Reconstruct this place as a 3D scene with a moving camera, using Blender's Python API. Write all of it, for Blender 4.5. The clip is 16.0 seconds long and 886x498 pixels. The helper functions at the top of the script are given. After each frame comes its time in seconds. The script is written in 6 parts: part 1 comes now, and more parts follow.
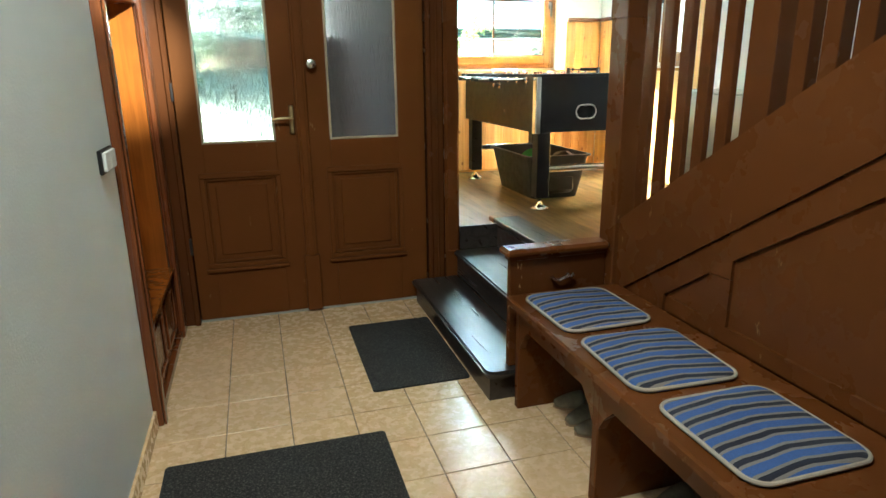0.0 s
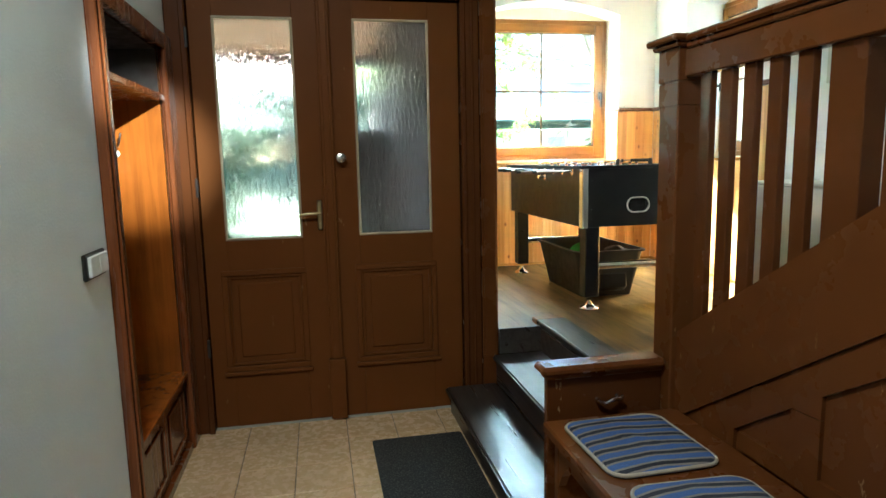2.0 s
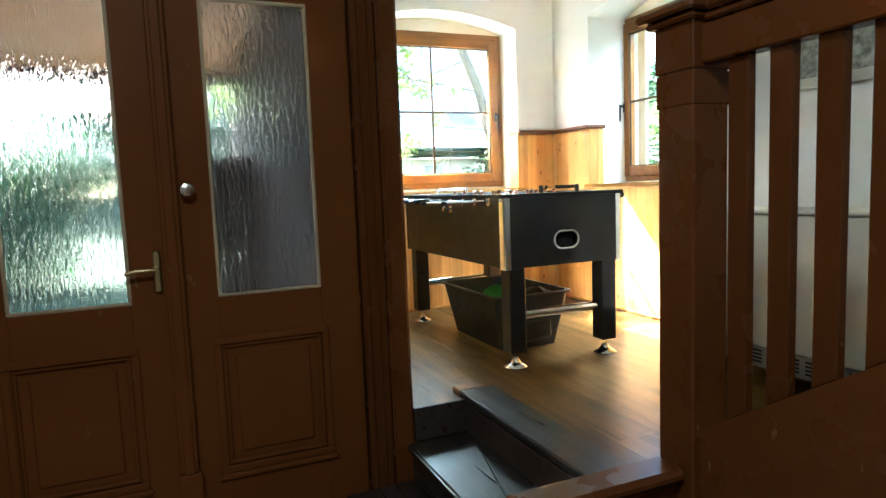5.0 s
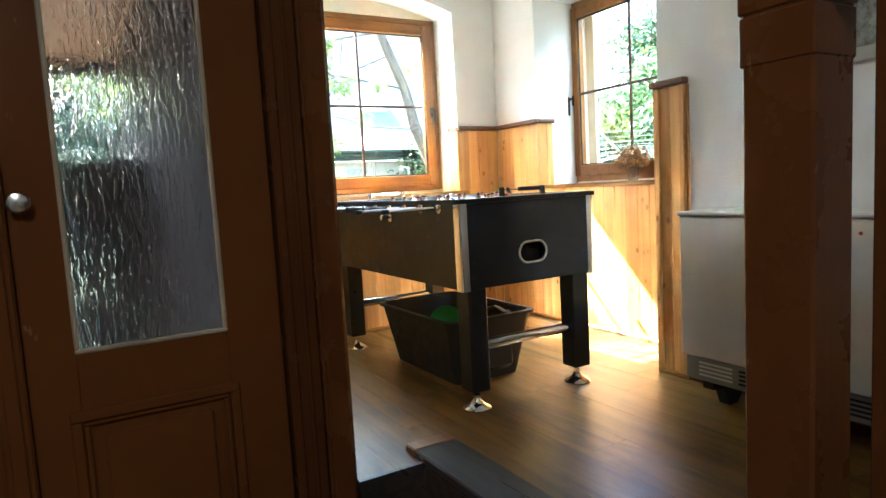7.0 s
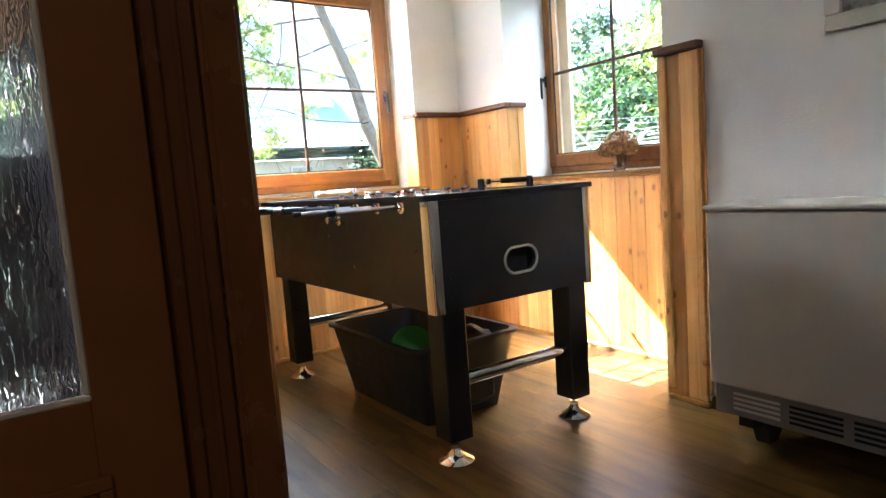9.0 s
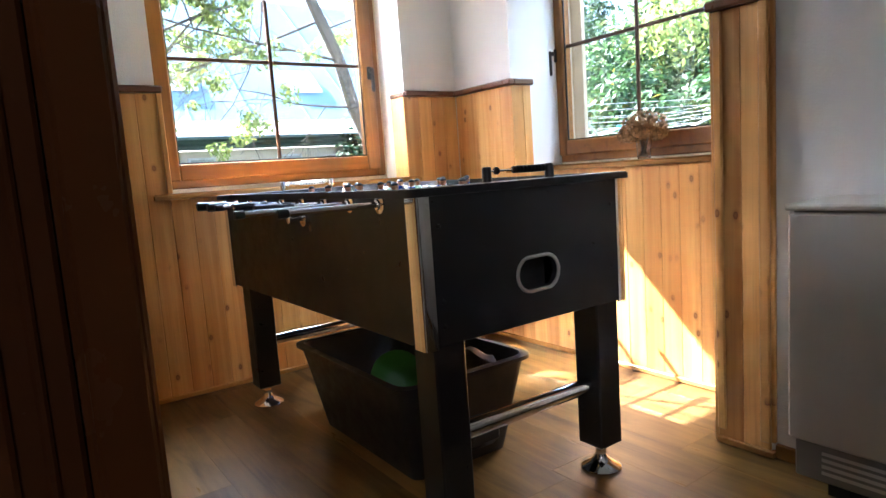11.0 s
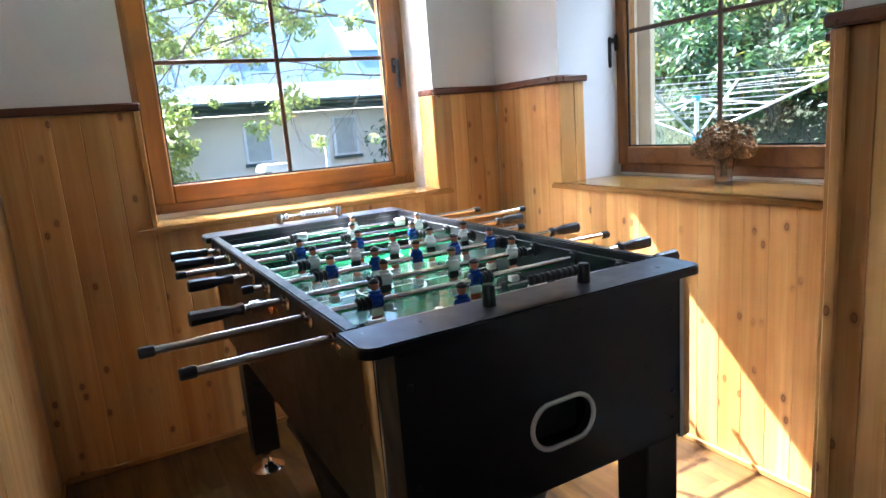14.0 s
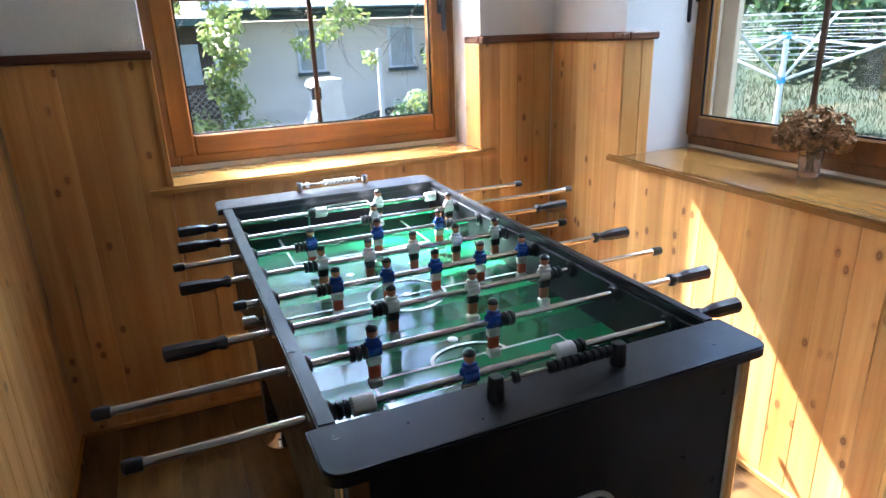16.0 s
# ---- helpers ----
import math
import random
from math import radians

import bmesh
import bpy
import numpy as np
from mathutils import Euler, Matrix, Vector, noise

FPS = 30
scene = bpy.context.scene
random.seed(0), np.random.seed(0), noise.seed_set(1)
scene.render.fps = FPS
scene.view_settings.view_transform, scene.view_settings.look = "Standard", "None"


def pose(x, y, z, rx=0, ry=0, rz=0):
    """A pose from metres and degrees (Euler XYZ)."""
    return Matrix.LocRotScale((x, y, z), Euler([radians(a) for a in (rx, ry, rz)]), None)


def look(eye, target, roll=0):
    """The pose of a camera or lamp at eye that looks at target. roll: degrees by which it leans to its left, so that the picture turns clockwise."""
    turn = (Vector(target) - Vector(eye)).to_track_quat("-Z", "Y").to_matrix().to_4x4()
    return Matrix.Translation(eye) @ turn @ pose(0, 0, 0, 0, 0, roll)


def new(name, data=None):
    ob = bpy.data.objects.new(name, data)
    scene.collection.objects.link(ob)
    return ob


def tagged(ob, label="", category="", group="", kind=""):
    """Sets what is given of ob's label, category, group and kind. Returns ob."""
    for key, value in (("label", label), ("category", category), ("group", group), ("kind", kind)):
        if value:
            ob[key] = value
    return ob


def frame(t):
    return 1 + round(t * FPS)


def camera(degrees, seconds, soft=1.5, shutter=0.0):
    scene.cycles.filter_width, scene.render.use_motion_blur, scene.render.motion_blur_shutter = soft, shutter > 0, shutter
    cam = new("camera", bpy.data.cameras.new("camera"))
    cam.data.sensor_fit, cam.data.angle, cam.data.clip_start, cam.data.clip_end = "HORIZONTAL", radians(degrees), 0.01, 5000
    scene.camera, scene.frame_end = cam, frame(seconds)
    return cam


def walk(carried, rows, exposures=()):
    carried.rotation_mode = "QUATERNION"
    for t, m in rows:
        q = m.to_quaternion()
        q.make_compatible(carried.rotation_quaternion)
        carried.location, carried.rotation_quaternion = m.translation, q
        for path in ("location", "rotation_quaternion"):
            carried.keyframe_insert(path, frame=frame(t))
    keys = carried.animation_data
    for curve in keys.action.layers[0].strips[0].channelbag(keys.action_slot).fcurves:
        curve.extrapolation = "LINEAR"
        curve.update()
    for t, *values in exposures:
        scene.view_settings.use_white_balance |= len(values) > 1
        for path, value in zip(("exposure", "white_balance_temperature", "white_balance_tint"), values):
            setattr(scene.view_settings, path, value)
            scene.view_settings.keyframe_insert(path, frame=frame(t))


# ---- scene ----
cam = camera(70.6, 16.0)
PATH = [
    (0, (1.669, 0.813, 1.342), (2.212, 2.658, 0.791), -0.7),
    (0.5, (1.699, 0.87, 1.343), (2.217, 2.744, 0.873), -1.2),
    (1, (1.747, 0.942, 1.35), (2.227, 2.845, 0.969), -1.5),
    (1.5, (1.816, 1.002, 1.359), (2.24, 2.93, 1.041), -1.3),
    (2, (1.858, 1.07, 1.358), (2.242, 3.013, 1.077), -1.2),
    (2.5, (1.888, 1.203, 1.359), (2.288, 3.148, 1.125), -1.4),
    (3, (1.895, 1.349, 1.364), (2.34, 3.287, 1.153), -1.6),
    (3.5, (1.898, 1.461, 1.364), (2.464, 3.366, 1.146), -1.7),
    (6, (1.981, 2.166, 1.348), (2.858, 3.954, 1.16), -2.1),
    (6.5, (2.015, 2.3, 1.347), (2.965, 4.048, 1.137), -2.0),
    (7, (2.1, 2.455, 1.361), (3.097, 4.177, 1.164), -3.2),
    (7.5, (2.166, 2.569, 1.359), (3.207, 4.264, 1.155), -3.3),
    (8, (2.24, 2.691, 1.351), (3.32, 4.359, 1.127), -3.5),
    (8.5, (2.297, 2.839, 1.347), (3.411, 4.487, 1.14), -4.1),
    (11, (2.649, 3.391, 1.343), (3.787, 5.017, 1.097), -4.0),
    (11.5, (2.727, 3.503, 1.377), (3.872, 5.127, 1.154), -3.8),
    (12, (2.797, 3.613, 1.448), (3.945, 5.229, 1.18), -4.4),
    (12.5, (2.828, 3.652, 1.494), (3.978, 5.257, 1.174), -4.6),
    (13, (2.908, 3.697, 1.507), (4.034, 5.313, 1.162), -4.5),
    (13.5, (3.014, 3.718, 1.56), (4.074, 5.374, 1.194), -4.4),
    (14, (3.073, 3.713, 1.623), (4.013, 5.434, 1.229), -4.5),
    (14.5, (3.108, 3.742, 1.652), (4.022, 5.467, 1.215), -4.4),
    (15, (3.185, 3.813, 1.692), (4.028, 5.56, 1.205), -4.2),
    (15.5, (3.254, 3.878, 1.755), (4.027, 5.639, 1.204), -3.7),
    (16, (3.269, 3.91, 1.808), (4.014, 5.644, 1.146), -2.1),
]
walk(cam, [(t, look(eye, target, roll)) for t, eye, target, roll in PATH], [(0, 5.7, 5950, -6), (3, 5.1, 5750, -5), (6, 4.72, 5750, 2), (8.5, 4.27, 5800, 12), (11, 3.77, 5620, 17), (13, 3.47, 5520, 17), (16, 3.12, 5380, 17)])

# ---- world, sun and lamps ----
SUN_DIR = Vector((1.0, -2.4, -2.5)).normalized()
world = bpy.data.worlds.new("world")
scene.world = world
world.use_nodes = True
wn = world.node_tree
sky = wn.nodes.new("ShaderNodeTexSky")
sky.sky_type = "NISHITA"
sky.sun_disc = False
sky.sun_elevation = math.asin(-SUN_DIR.z)
sky.sun_rotation = math.atan2(-SUN_DIR.x, -SUN_DIR.y)
wn.links.new(sky.outputs[0], wn.nodes["Background"].inputs[0])
wn.nodes["Background"].inputs[1].default_value = 0.10

sun = new("sun", bpy.data.lights.new("sun", "SUN"))
sun.data.energy = 5.0
sun.data.angle = radians(0.5)
sun.data.color = (1.0, 0.98, 0.93)
sun.matrix_world = look((0, 0, 12), Vector((0, 0, 12)) + SUN_DIR)


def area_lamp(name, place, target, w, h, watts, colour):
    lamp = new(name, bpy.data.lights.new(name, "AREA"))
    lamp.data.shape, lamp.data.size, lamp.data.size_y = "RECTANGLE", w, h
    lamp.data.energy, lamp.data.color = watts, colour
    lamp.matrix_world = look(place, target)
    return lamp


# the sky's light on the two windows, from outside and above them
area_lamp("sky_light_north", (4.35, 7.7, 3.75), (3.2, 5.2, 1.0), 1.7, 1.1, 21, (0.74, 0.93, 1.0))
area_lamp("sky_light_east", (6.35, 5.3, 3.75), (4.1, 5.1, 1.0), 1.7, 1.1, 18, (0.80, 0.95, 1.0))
# added fill under the hall ceiling; no fitting is known there
area_lamp("hall_lamp_light", (1.50, 1.6, 2.88), (1.50, 2.2, 0.0), 0.3, 0.3, 0.95, (1.0, 0.97, 0.90))
# added unseen spot that brightens the closet's orange end panel
spot = new("closet_spot_light", bpy.data.lights.new("closet_spot_light", "SPOT"))
spot.data.energy, spot.data.spot_size, spot.data.spot_blend, spot.data.shadow_soft_size = 42.0, radians(13), 1.0, 0.03
spot.matrix_world = look((2.3, 1.0, 2.3), (1.08, 4.2, 1.40))


# ---- materials ----
def material(name):
    m = bpy.data.materials.new(name)
    m.use_nodes = True
    nt = m.node_tree
    return m, nt, nt.nodes["Principled BSDF"]


def node(nt, kind, **sockets):
    n = nt.nodes.new(kind)
    for k, v in sockets.items():
        n.inputs[k.replace("_", " ")].default_value = v
    return n


def coords(nt, scale=(1, 1, 1), space="Object", random_shift=0.0):
    tc = nt.nodes.new("ShaderNodeTexCoord")
    mp = node(nt, "ShaderNodeMapping")
    mp.inputs["Scale"].default_value = scale
    nt.links.new(tc.outputs[space], mp.inputs["Vector"])
    if random_shift:
        info = nt.nodes.new("ShaderNodeObjectInfo")
        mul = nt.nodes.new("ShaderNodeMath")
        mul.operation = "MULTIPLY"
        mul.inputs[1].default_value = random_shift
        nt.links.new(info.outputs["Random"], mul.inputs[0])
        comb = nt.nodes.new("ShaderNodeCombineXYZ")
        for i in range(3):
            nt.links.new(mul.outputs[0], comb.inputs[i])
        nt.links.new(comb.outputs[0], mp.inputs["Location"])
    return mp.outputs[0]


def noise_tex(nt, vec, scale, detail=4.0, rough=0.55, distort=0.0):
    n = node(nt, "ShaderNodeTexNoise", Scale=scale, Detail=detail, Roughness=rough, Distortion=distort)
    nt.links.new(vec, n.inputs["Vector"])
    return n.outputs["Fac"]


def ramp(nt, fac, stops):
    r = nt.nodes.new("ShaderNodeValToRGB")
    els = r.color_ramp.elements
    while len(els) < len(stops):
        els.new(0.5)
    for e, (p, c) in zip(els, stops):
        e.position = p
        e.color = (*c, 1) if len(c) == 3 else c
    nt.links.new(fac, r.inputs[0])
    return r.outputs[0]


def grey(v):
    return (v, v, v)


def mix(nt, a, b, fac, mode="MIX"):
    m = nt.nodes.new("ShaderNodeMixRGB")
    m.blend_type = mode
    for sock, v in ((m.inputs[0], fac), (m.inputs[1], a), (m.inputs[2], b)):
        if isinstance(v, bpy.types.NodeSocket):
            nt.links.new(v, sock)
        elif isinstance(v, (int, float)):
            sock.default_value = v
        else:
            sock.default_value = (*v, 1)
    return m.outputs[0]


def bump(nt, bsdf, height, strength, distance=0.01):
    b = node(nt, "ShaderNodeBump", Strength=strength, Distance=distance)
    nt.links.new(height, b.inputs["Height"])
    nt.links.new(b.outputs[0], bsdf.inputs["Normal"])
    return b


def plain(name, colour, rough=0.5, metal=0.0, vary=0.12, scale=9.0, bumpy=0.05, coat=0.0, fine=120.0):
    """A surface of one paint or metal, with faint stains and grain."""
    m, nt, p = material(name)
    v = coords(nt)
    stain = noise_tex(nt, v, scale, 5)
    dark = tuple(c * (1 - vary) for c in colour)
    light = tuple(min(1, c * (1 + vary)) for c in colour)
    nt.links.new(ramp(nt, stain, [(0.3, dark), (0.7, light)]), p.inputs["Base Color"])
    p.inputs["Metallic"].default_value = metal
    nt.links.new(ramp(nt, noise_tex(nt, v, scale * 2.3, 6), [(0.3, grey(max(0.02, rough * 0.8))), (0.75, grey(min(1, rough * 1.25)))]), p.inputs["Roughness"])
    p.inputs["Coat Weight"].default_value = coat
    if bumpy:
        bump(nt, p, noise_tex(nt, v, fine, 3), bumpy, 0.003)
    return m


def brown_paint(name, colour, rough=0.27, gloss=0.15):
    """Old glossy brown oil paint with brush marks and rubbed places."""
    m, nt, p = material(name)
    v = coords(nt)
    base = ramp(nt, noise_tex(nt, v, 2.2, 5), [(0.25, tuple(c * 0.9 for c in colour)), (0.75, tuple(c * 1.08 for c in colour))])
    brush = noise_tex(nt, coords(nt, (60, 60, 3)), 1.0, 4)
    nt.links.new(ramp(nt, noise_tex(nt, v, 6, 5), [(0.3, grey(rough * 0.92)), (0.75, grey(rough * 1.15))]), p.inputs["Roughness"])
    chips = noise_tex(nt, coords(nt, (26, 26, 9)), 1.0, 6, 0.62)
    wear = ramp(nt, noise_tex(nt, v, 1.6, 2), [(0.52, grey(0)), (0.66, grey(1))])
    spots = mix(nt, ramp(nt, chips, [(0.665, grey(0)), (0.69, grey(1))]), wear, 1.0, "MULTIPLY")
    base = mix(nt, base, (0.33, 0.20, 0.09), spots)
    nt.links.new(base, p.inputs["Base Color"])
    p.inputs["Specular IOR Level"].default_value = gloss
    bump(nt, p, brush, 0.12, 0.004)
    return m


def pine(name, along="Z", tint=(1, 1, 1), rough=0.32, knotty=1.0):
    """Varnished knotty pine; the grain runs along one axis, each board its own."""
    m, nt, p = material(name)
    stretch = {"Z": (1, 1, 0.07), "X": (0.07, 1, 1), "Y": (1, 0.07, 1)}[along]
    v = coords(nt, stretch, random_shift=37.0)
    long_grain = {"Z": (1, 1, 0.035), "X": (0.035, 1, 1), "Y": (1, 0.035, 1)}[along]
    rings = noise_tex(nt, coords(nt, long_grain, random_shift=37.0), 26.0, 3, 0.5, 0.25)
    light = tuple(a * b for a, b in zip((0.75, 0.45, 0.165), tint))
    mid = tuple(a * b for a, b in zip((0.62, 0.32, 0.092), tint))
    col = mix(nt, light, mid, ramp(nt, rings, [(0.38, grey(0)), (0.62, grey(1))]))
    cloud = noise_tex(nt, v, 5.0, 3)
    col = mix(nt, col, (1.0, 0.90, 0.80), ramp(nt, cloud, [(0.4, grey(0)), (0.7, grey(1))]), "MULTIPLY")
    fine = noise_tex(nt, coords(nt, tuple(s * 150 if s == 1 else s * 60 for s in stretch), random_shift=11.0), 1.0, 3)
    col = mix(nt, col, tuple(a * b for a, b in zip((0.46, 0.22, 0.07), tint)), ramp(nt, fine, [(0.5, grey(0)), (0.8, grey(0.5))]))
    info = nt.nodes.new("ShaderNodeObjectInfo")
    shade = ramp(nt, info.outputs["Random"], [(0, (0.80, 0.72, 0.62)), (0.5, (0.98, 0.94, 0.88)), (1, (1.12, 1.10, 1.08))])
    col = mix(nt, col, shade, 1.0, "MULTIPLY")
    # knots, counted in the plane of the board
    sep = nt.nodes.new("ShaderNodeSeparateXYZ")
    nt.links.new(coords(nt, random_shift=23.0), sep.inputs[0])
    comb = nt.nodes.new("ShaderNodeCombineXYZ")
    if along == "Z":
        add = nt.nodes.new("ShaderNodeMath")
        nt.links.new(sep.outputs["X"], add.inputs[0])
        nt.links.new(sep.outputs["Y"], add.inputs[1])
        nt.links.new(add.outputs[0], comb.inputs["X"])
        nt.links.new(sep.outputs["Z"], comb.inputs["Y"])
        scale = (1, 0.62, 1)
    else:
        nt.links.new(sep.outputs["X"], comb.inputs["X"])
        nt.links.new(sep.outputs["Y"], comb.inputs["Y"])
        scale = (0.62, 1, 1) if along == "X" else (1, 0.62, 1)
    squeeze = node(nt, "ShaderNodeMapping")
    squeeze.inputs["Scale"].default_value = scale
    nt.links.new(comb.outputs[0], squeeze.inputs["Vector"])
    knots = node(nt, "ShaderNodeTexVoronoi", Scale=8.5)
    knots.voronoi_dimensions = "2D"
    nt.links.new(squeeze.outputs[0], knots.inputs["Vector"])
    ring = ramp(nt, knots.outputs["Distance"], [(0.016, grey(0.7)), (0.040, grey(0.75)), (0.056, grey(1)), (0.068, grey(0.3)), (0.13, grey(0))])
    gate = ramp(nt, noise_tex(nt, coords(nt, random_shift=41.0), 3.2, 2), [(0.47, grey(0)), (0.53, grey(knotty))])
    ring = mix(nt, ring, gate, 1.0, "MULTIPLY")
    col = mix(nt, col, (0.17, 0.052, 0.014), ring)
    nt.links.new(col, p.inputs["Base Color"])
    p.inputs["Roughness"].default_value = rough
    p.inputs["Coat Weight"].default_value = 0.2
    p.inputs["Coat Roughness"].default_value = 0.2
    bump(nt, p, rings, 0.05, 0.002)
    return m


def stained_wood(name, light, dark, along="X", rough=0.35, size=1.0, coat=0.2):
    m, nt, p = material(name)
    stretch = {"Z": (1, 1, 0.06), "X": (0.06, 1, 1), "Y": (1, 0.06, 1)}[along]
    v = coords(nt, tuple(s * size for s in stretch), random_shift=19.0)
    grain = noise_tex(nt, v, 22, 6, 0.6, 0.6)
    col = ramp(nt, grain, [(0.3, dark), (0.55, light), (0.8, tuple(0.5 * (a + b) for a, b in zip(light, dark)))])
    cloud = noise_tex(nt, coords(nt), 3.5, 3)
    col = mix(nt, col, ramp(nt, cloud, [(0.3, grey(0.78)), (0.7, grey(1.1))]), 1.0, "MULTIPLY")
    nt.links.new(col, p.inputs["Base Color"])
    nt.links.new(ramp(nt, grain, [(0.3, grey(rough * 1.2)), (0.7, grey(rough * 0.85))]), p.inputs["Roughness"])
    p.inputs["Coat Weight"].default_value = coat
    bump(nt, p, grain, 0.04, 0.001)
    return m


def laminate(name):
    m, nt, p = material(name)
    v = coords(nt, (1, 0.09, 1), random_shift=29.0)
    grain = noise_tex(nt, v, 14, 7, 0.62, 0.9)
    col = ramp(nt, grain, [(0.30, (0.065, 0.028, 0.008)), (0.46, (0.175, 0.095, 0.026)), (0.62, (0.225, 0.128, 0.038)), (0.78, (0.29, 0.17, 0.055))])
    patch = noise_tex(nt, coords(nt, (2, 0.45, 1), random_shift=13.0), 3.4, 5, 0.6, 0.8)
    col = mix(nt, col, ramp(nt, patch, [(0.32, (0.42, 0.36, 0.30)), (0.50, (0.80, 0.75, 0.68)), (0.68, (1.0, 0.95, 0.86))]), 1.0, "MULTIPLY")
    info = nt.nodes.new("ShaderNodeObjectInfo")
    col = mix(nt, col, ramp(nt, info.outputs["Random"], [(0, grey(0.9)), (1, grey(1.08))]), 1.0, "MULTIPLY")
    nt.links.new(col, p.inputs["Base Color"])
    nt.links.new(ramp(nt, grain, [(0.3, grey(0.36)), (0.7, grey(0.27))]), p.inputs["Roughness"])
    p.inputs["Specular IOR Level"].default_value = 0.36
    bump(nt, p, grain, 0.05, 0.001)
    return m


def plaster(name, colour):
    m, nt, p = material(name)
    v = coords(nt)
    nt.links.new(ramp(nt, noise_tex(nt, v, 1.7, 5), [(0.3, tuple(c * 0.93 for c in colour)), (0.7, colour)]), p.inputs["Base Color"])
    p.inputs["Roughness"].default_value = 0.85
    lumps = mix(nt, noise_tex(nt, v, 5, 3), noise_tex(nt, v, 130, 4), 0.35)
    bump(nt, p, lumps, 0.18, 0.02)
    return m


def tile_material():
    m, nt, p = material("floor_tile")
    v = coords(nt, random_shift=31.0)
    marble = noise_tex(nt, v, 16, 6, 0.6, 2.2)
    col = ramp(nt, marble, [(0.3, (0.62, 0.41, 0.23)), (0.5, (0.70, 0.49, 0.29)), (0.72, (0.76, 0.56, 0.36))])
    col = mix(nt, col, ramp(nt, noise_tex(nt, coords(nt), 2.5, 4), [(0.3, grey(0.88)), (0.7, grey(1.05))]), 1.0, "MULTIPLY")
    nt.links.new(col, p.inputs["Base Color"])
    nt.links.new(ramp(nt, noise_tex(nt, v, 30, 4), [(0.3, grey(0.2)), (0.7, grey(0.33))]), p.inputs["Roughness"])
    bump(nt, p, noise_tex(nt, v, 24, 4), 0.05, 0.004)
    return m


def mat_carpet():
    m, nt, p = material("ribbed_mat")
    v = coords(nt)
    f = noise_tex(nt, v, 130, 4, 0.75)
    nt.links.new(ramp(nt, f, [(0.38, (0.008, 0.008, 0.008)), (0.52, (0.026, 0.025, 0.024)), (0.68, (0.12, 0.11, 0.10))]), p.inputs["Base Color"])
    p.inputs["Roughness"].default_value = 0.95
    bump(nt, p, f, 0.9, 0.006)
    return m


def stripes():
    """Blue, grey and dark woven stripes across the seat cushions."""
    m, nt, p = material("striped_fabric")
    tc = nt.nodes.new("ShaderNodeTexCoord")
    sep = nt.nodes.new("ShaderNodeSeparateXYZ")
    nt.links.new(tc.outputs["Object"], sep.inputs[0])
    wob = noise_tex(nt, coords(nt), 5.0, 2)
    add = nt.nodes.new("ShaderNodeMath")
    add.operation = "MULTIPLY_ADD"
    nt.links.new(wob, add.inputs[0])
    add.inputs[1].default_value = 0.018
    nt.links.new(sep.outputs["Y"], add.inputs[2])
    side = nt.nodes.new("ShaderNodeMath")
    side.operation = "ABSOLUTE"
    nt.links.new(sep.outputs["X"], side.inputs[0])
    sag = nt.nodes.new("ShaderNodeMath")
    sag.operation = "MULTIPLY_ADD"
    nt.links.new(side.outputs[0], sag.inputs[0])
    sag.inputs[1].default_value = 0.13
    nt.links.new(add.outputs[0], sag.inputs[2])
    add = sag
    div = nt.nodes.new("ShaderNodeMath")
    div.operation = "MULTIPLY"
    div.inputs[1].default_value = 1 / 0.058
    nt.links.new(add.outputs[0], div.inputs[0])
    fr = nt.nodes.new("ShaderNodeMath")
    fr.operation = "FRACT"
    nt.links.new(div.outputs[0], fr.inputs[0])
    r = nt.nodes.new("ShaderNodeValToRGB")
    r.color_ramp.interpolation = "CONSTANT"
    els = r.color_ramp.elements
    band = [(0.0, (0.045, 0.10, 0.29)), (0.30, (0.19, 0.17, 0.16)), (0.45, (0.014, 0.015, 0.028)), (0.72, (0.19, 0.17, 0.16)), (0.87, (0.045, 0.10, 0.29))]
    while len(els) < len(band):
        els.new(0.5)
    for e, (pos, c) in zip(els, band):
        e.position, e.color = pos, (*c, 1)
    nt.links.new(fr.outputs[0], r.inputs[0])
    weave = noise_tex(nt, coords(nt), 420, 2)
    nt.links.new(mix(nt, r.outputs[0], ramp(nt, weave, [(0.3, grey(0.75)), (0.7, grey(1.2))]), 1.0, "MULTIPLY"), p.inputs["Base Color"])
    p.inputs["Roughness"].default_value = 0.9
    bump(nt, p, weave, 0.5, 0.002)
    return m


def clear_glass(name, tint=(1, 1, 1), rough=0.0):
    m, nt, p = material(name)
    p.inputs["Base Color"].default_value = (*tint, 1)
    p.inputs["Transmission Weight"].default_value = 1.0
    p.inputs["Roughness"].default_value = rough
    p.inputs["IOR"].default_value = 1.45
    return m


def rain_glass():
    """Old cast glass with upright runnels."""
    m, nt, p = material("rain_glass")
    p.inputs["Transmission Weight"].default_value = 1.0
    p.inputs["Base Color"].default_value = (0.95, 0.98, 0.97, 1)
    p.inputs["Roughness"].default_value = 0.045
    p.inputs["IOR"].default_value = 1.45
    a = noise_tex(nt, coords(nt, (82, 1, 24)), 1.0, 2, 0.45, 0.35)
    bump(nt, p, ramp(nt, a, [(0.34, grey(0)), (0.66, grey(1))]), 0.55, 0.0065)
    return m


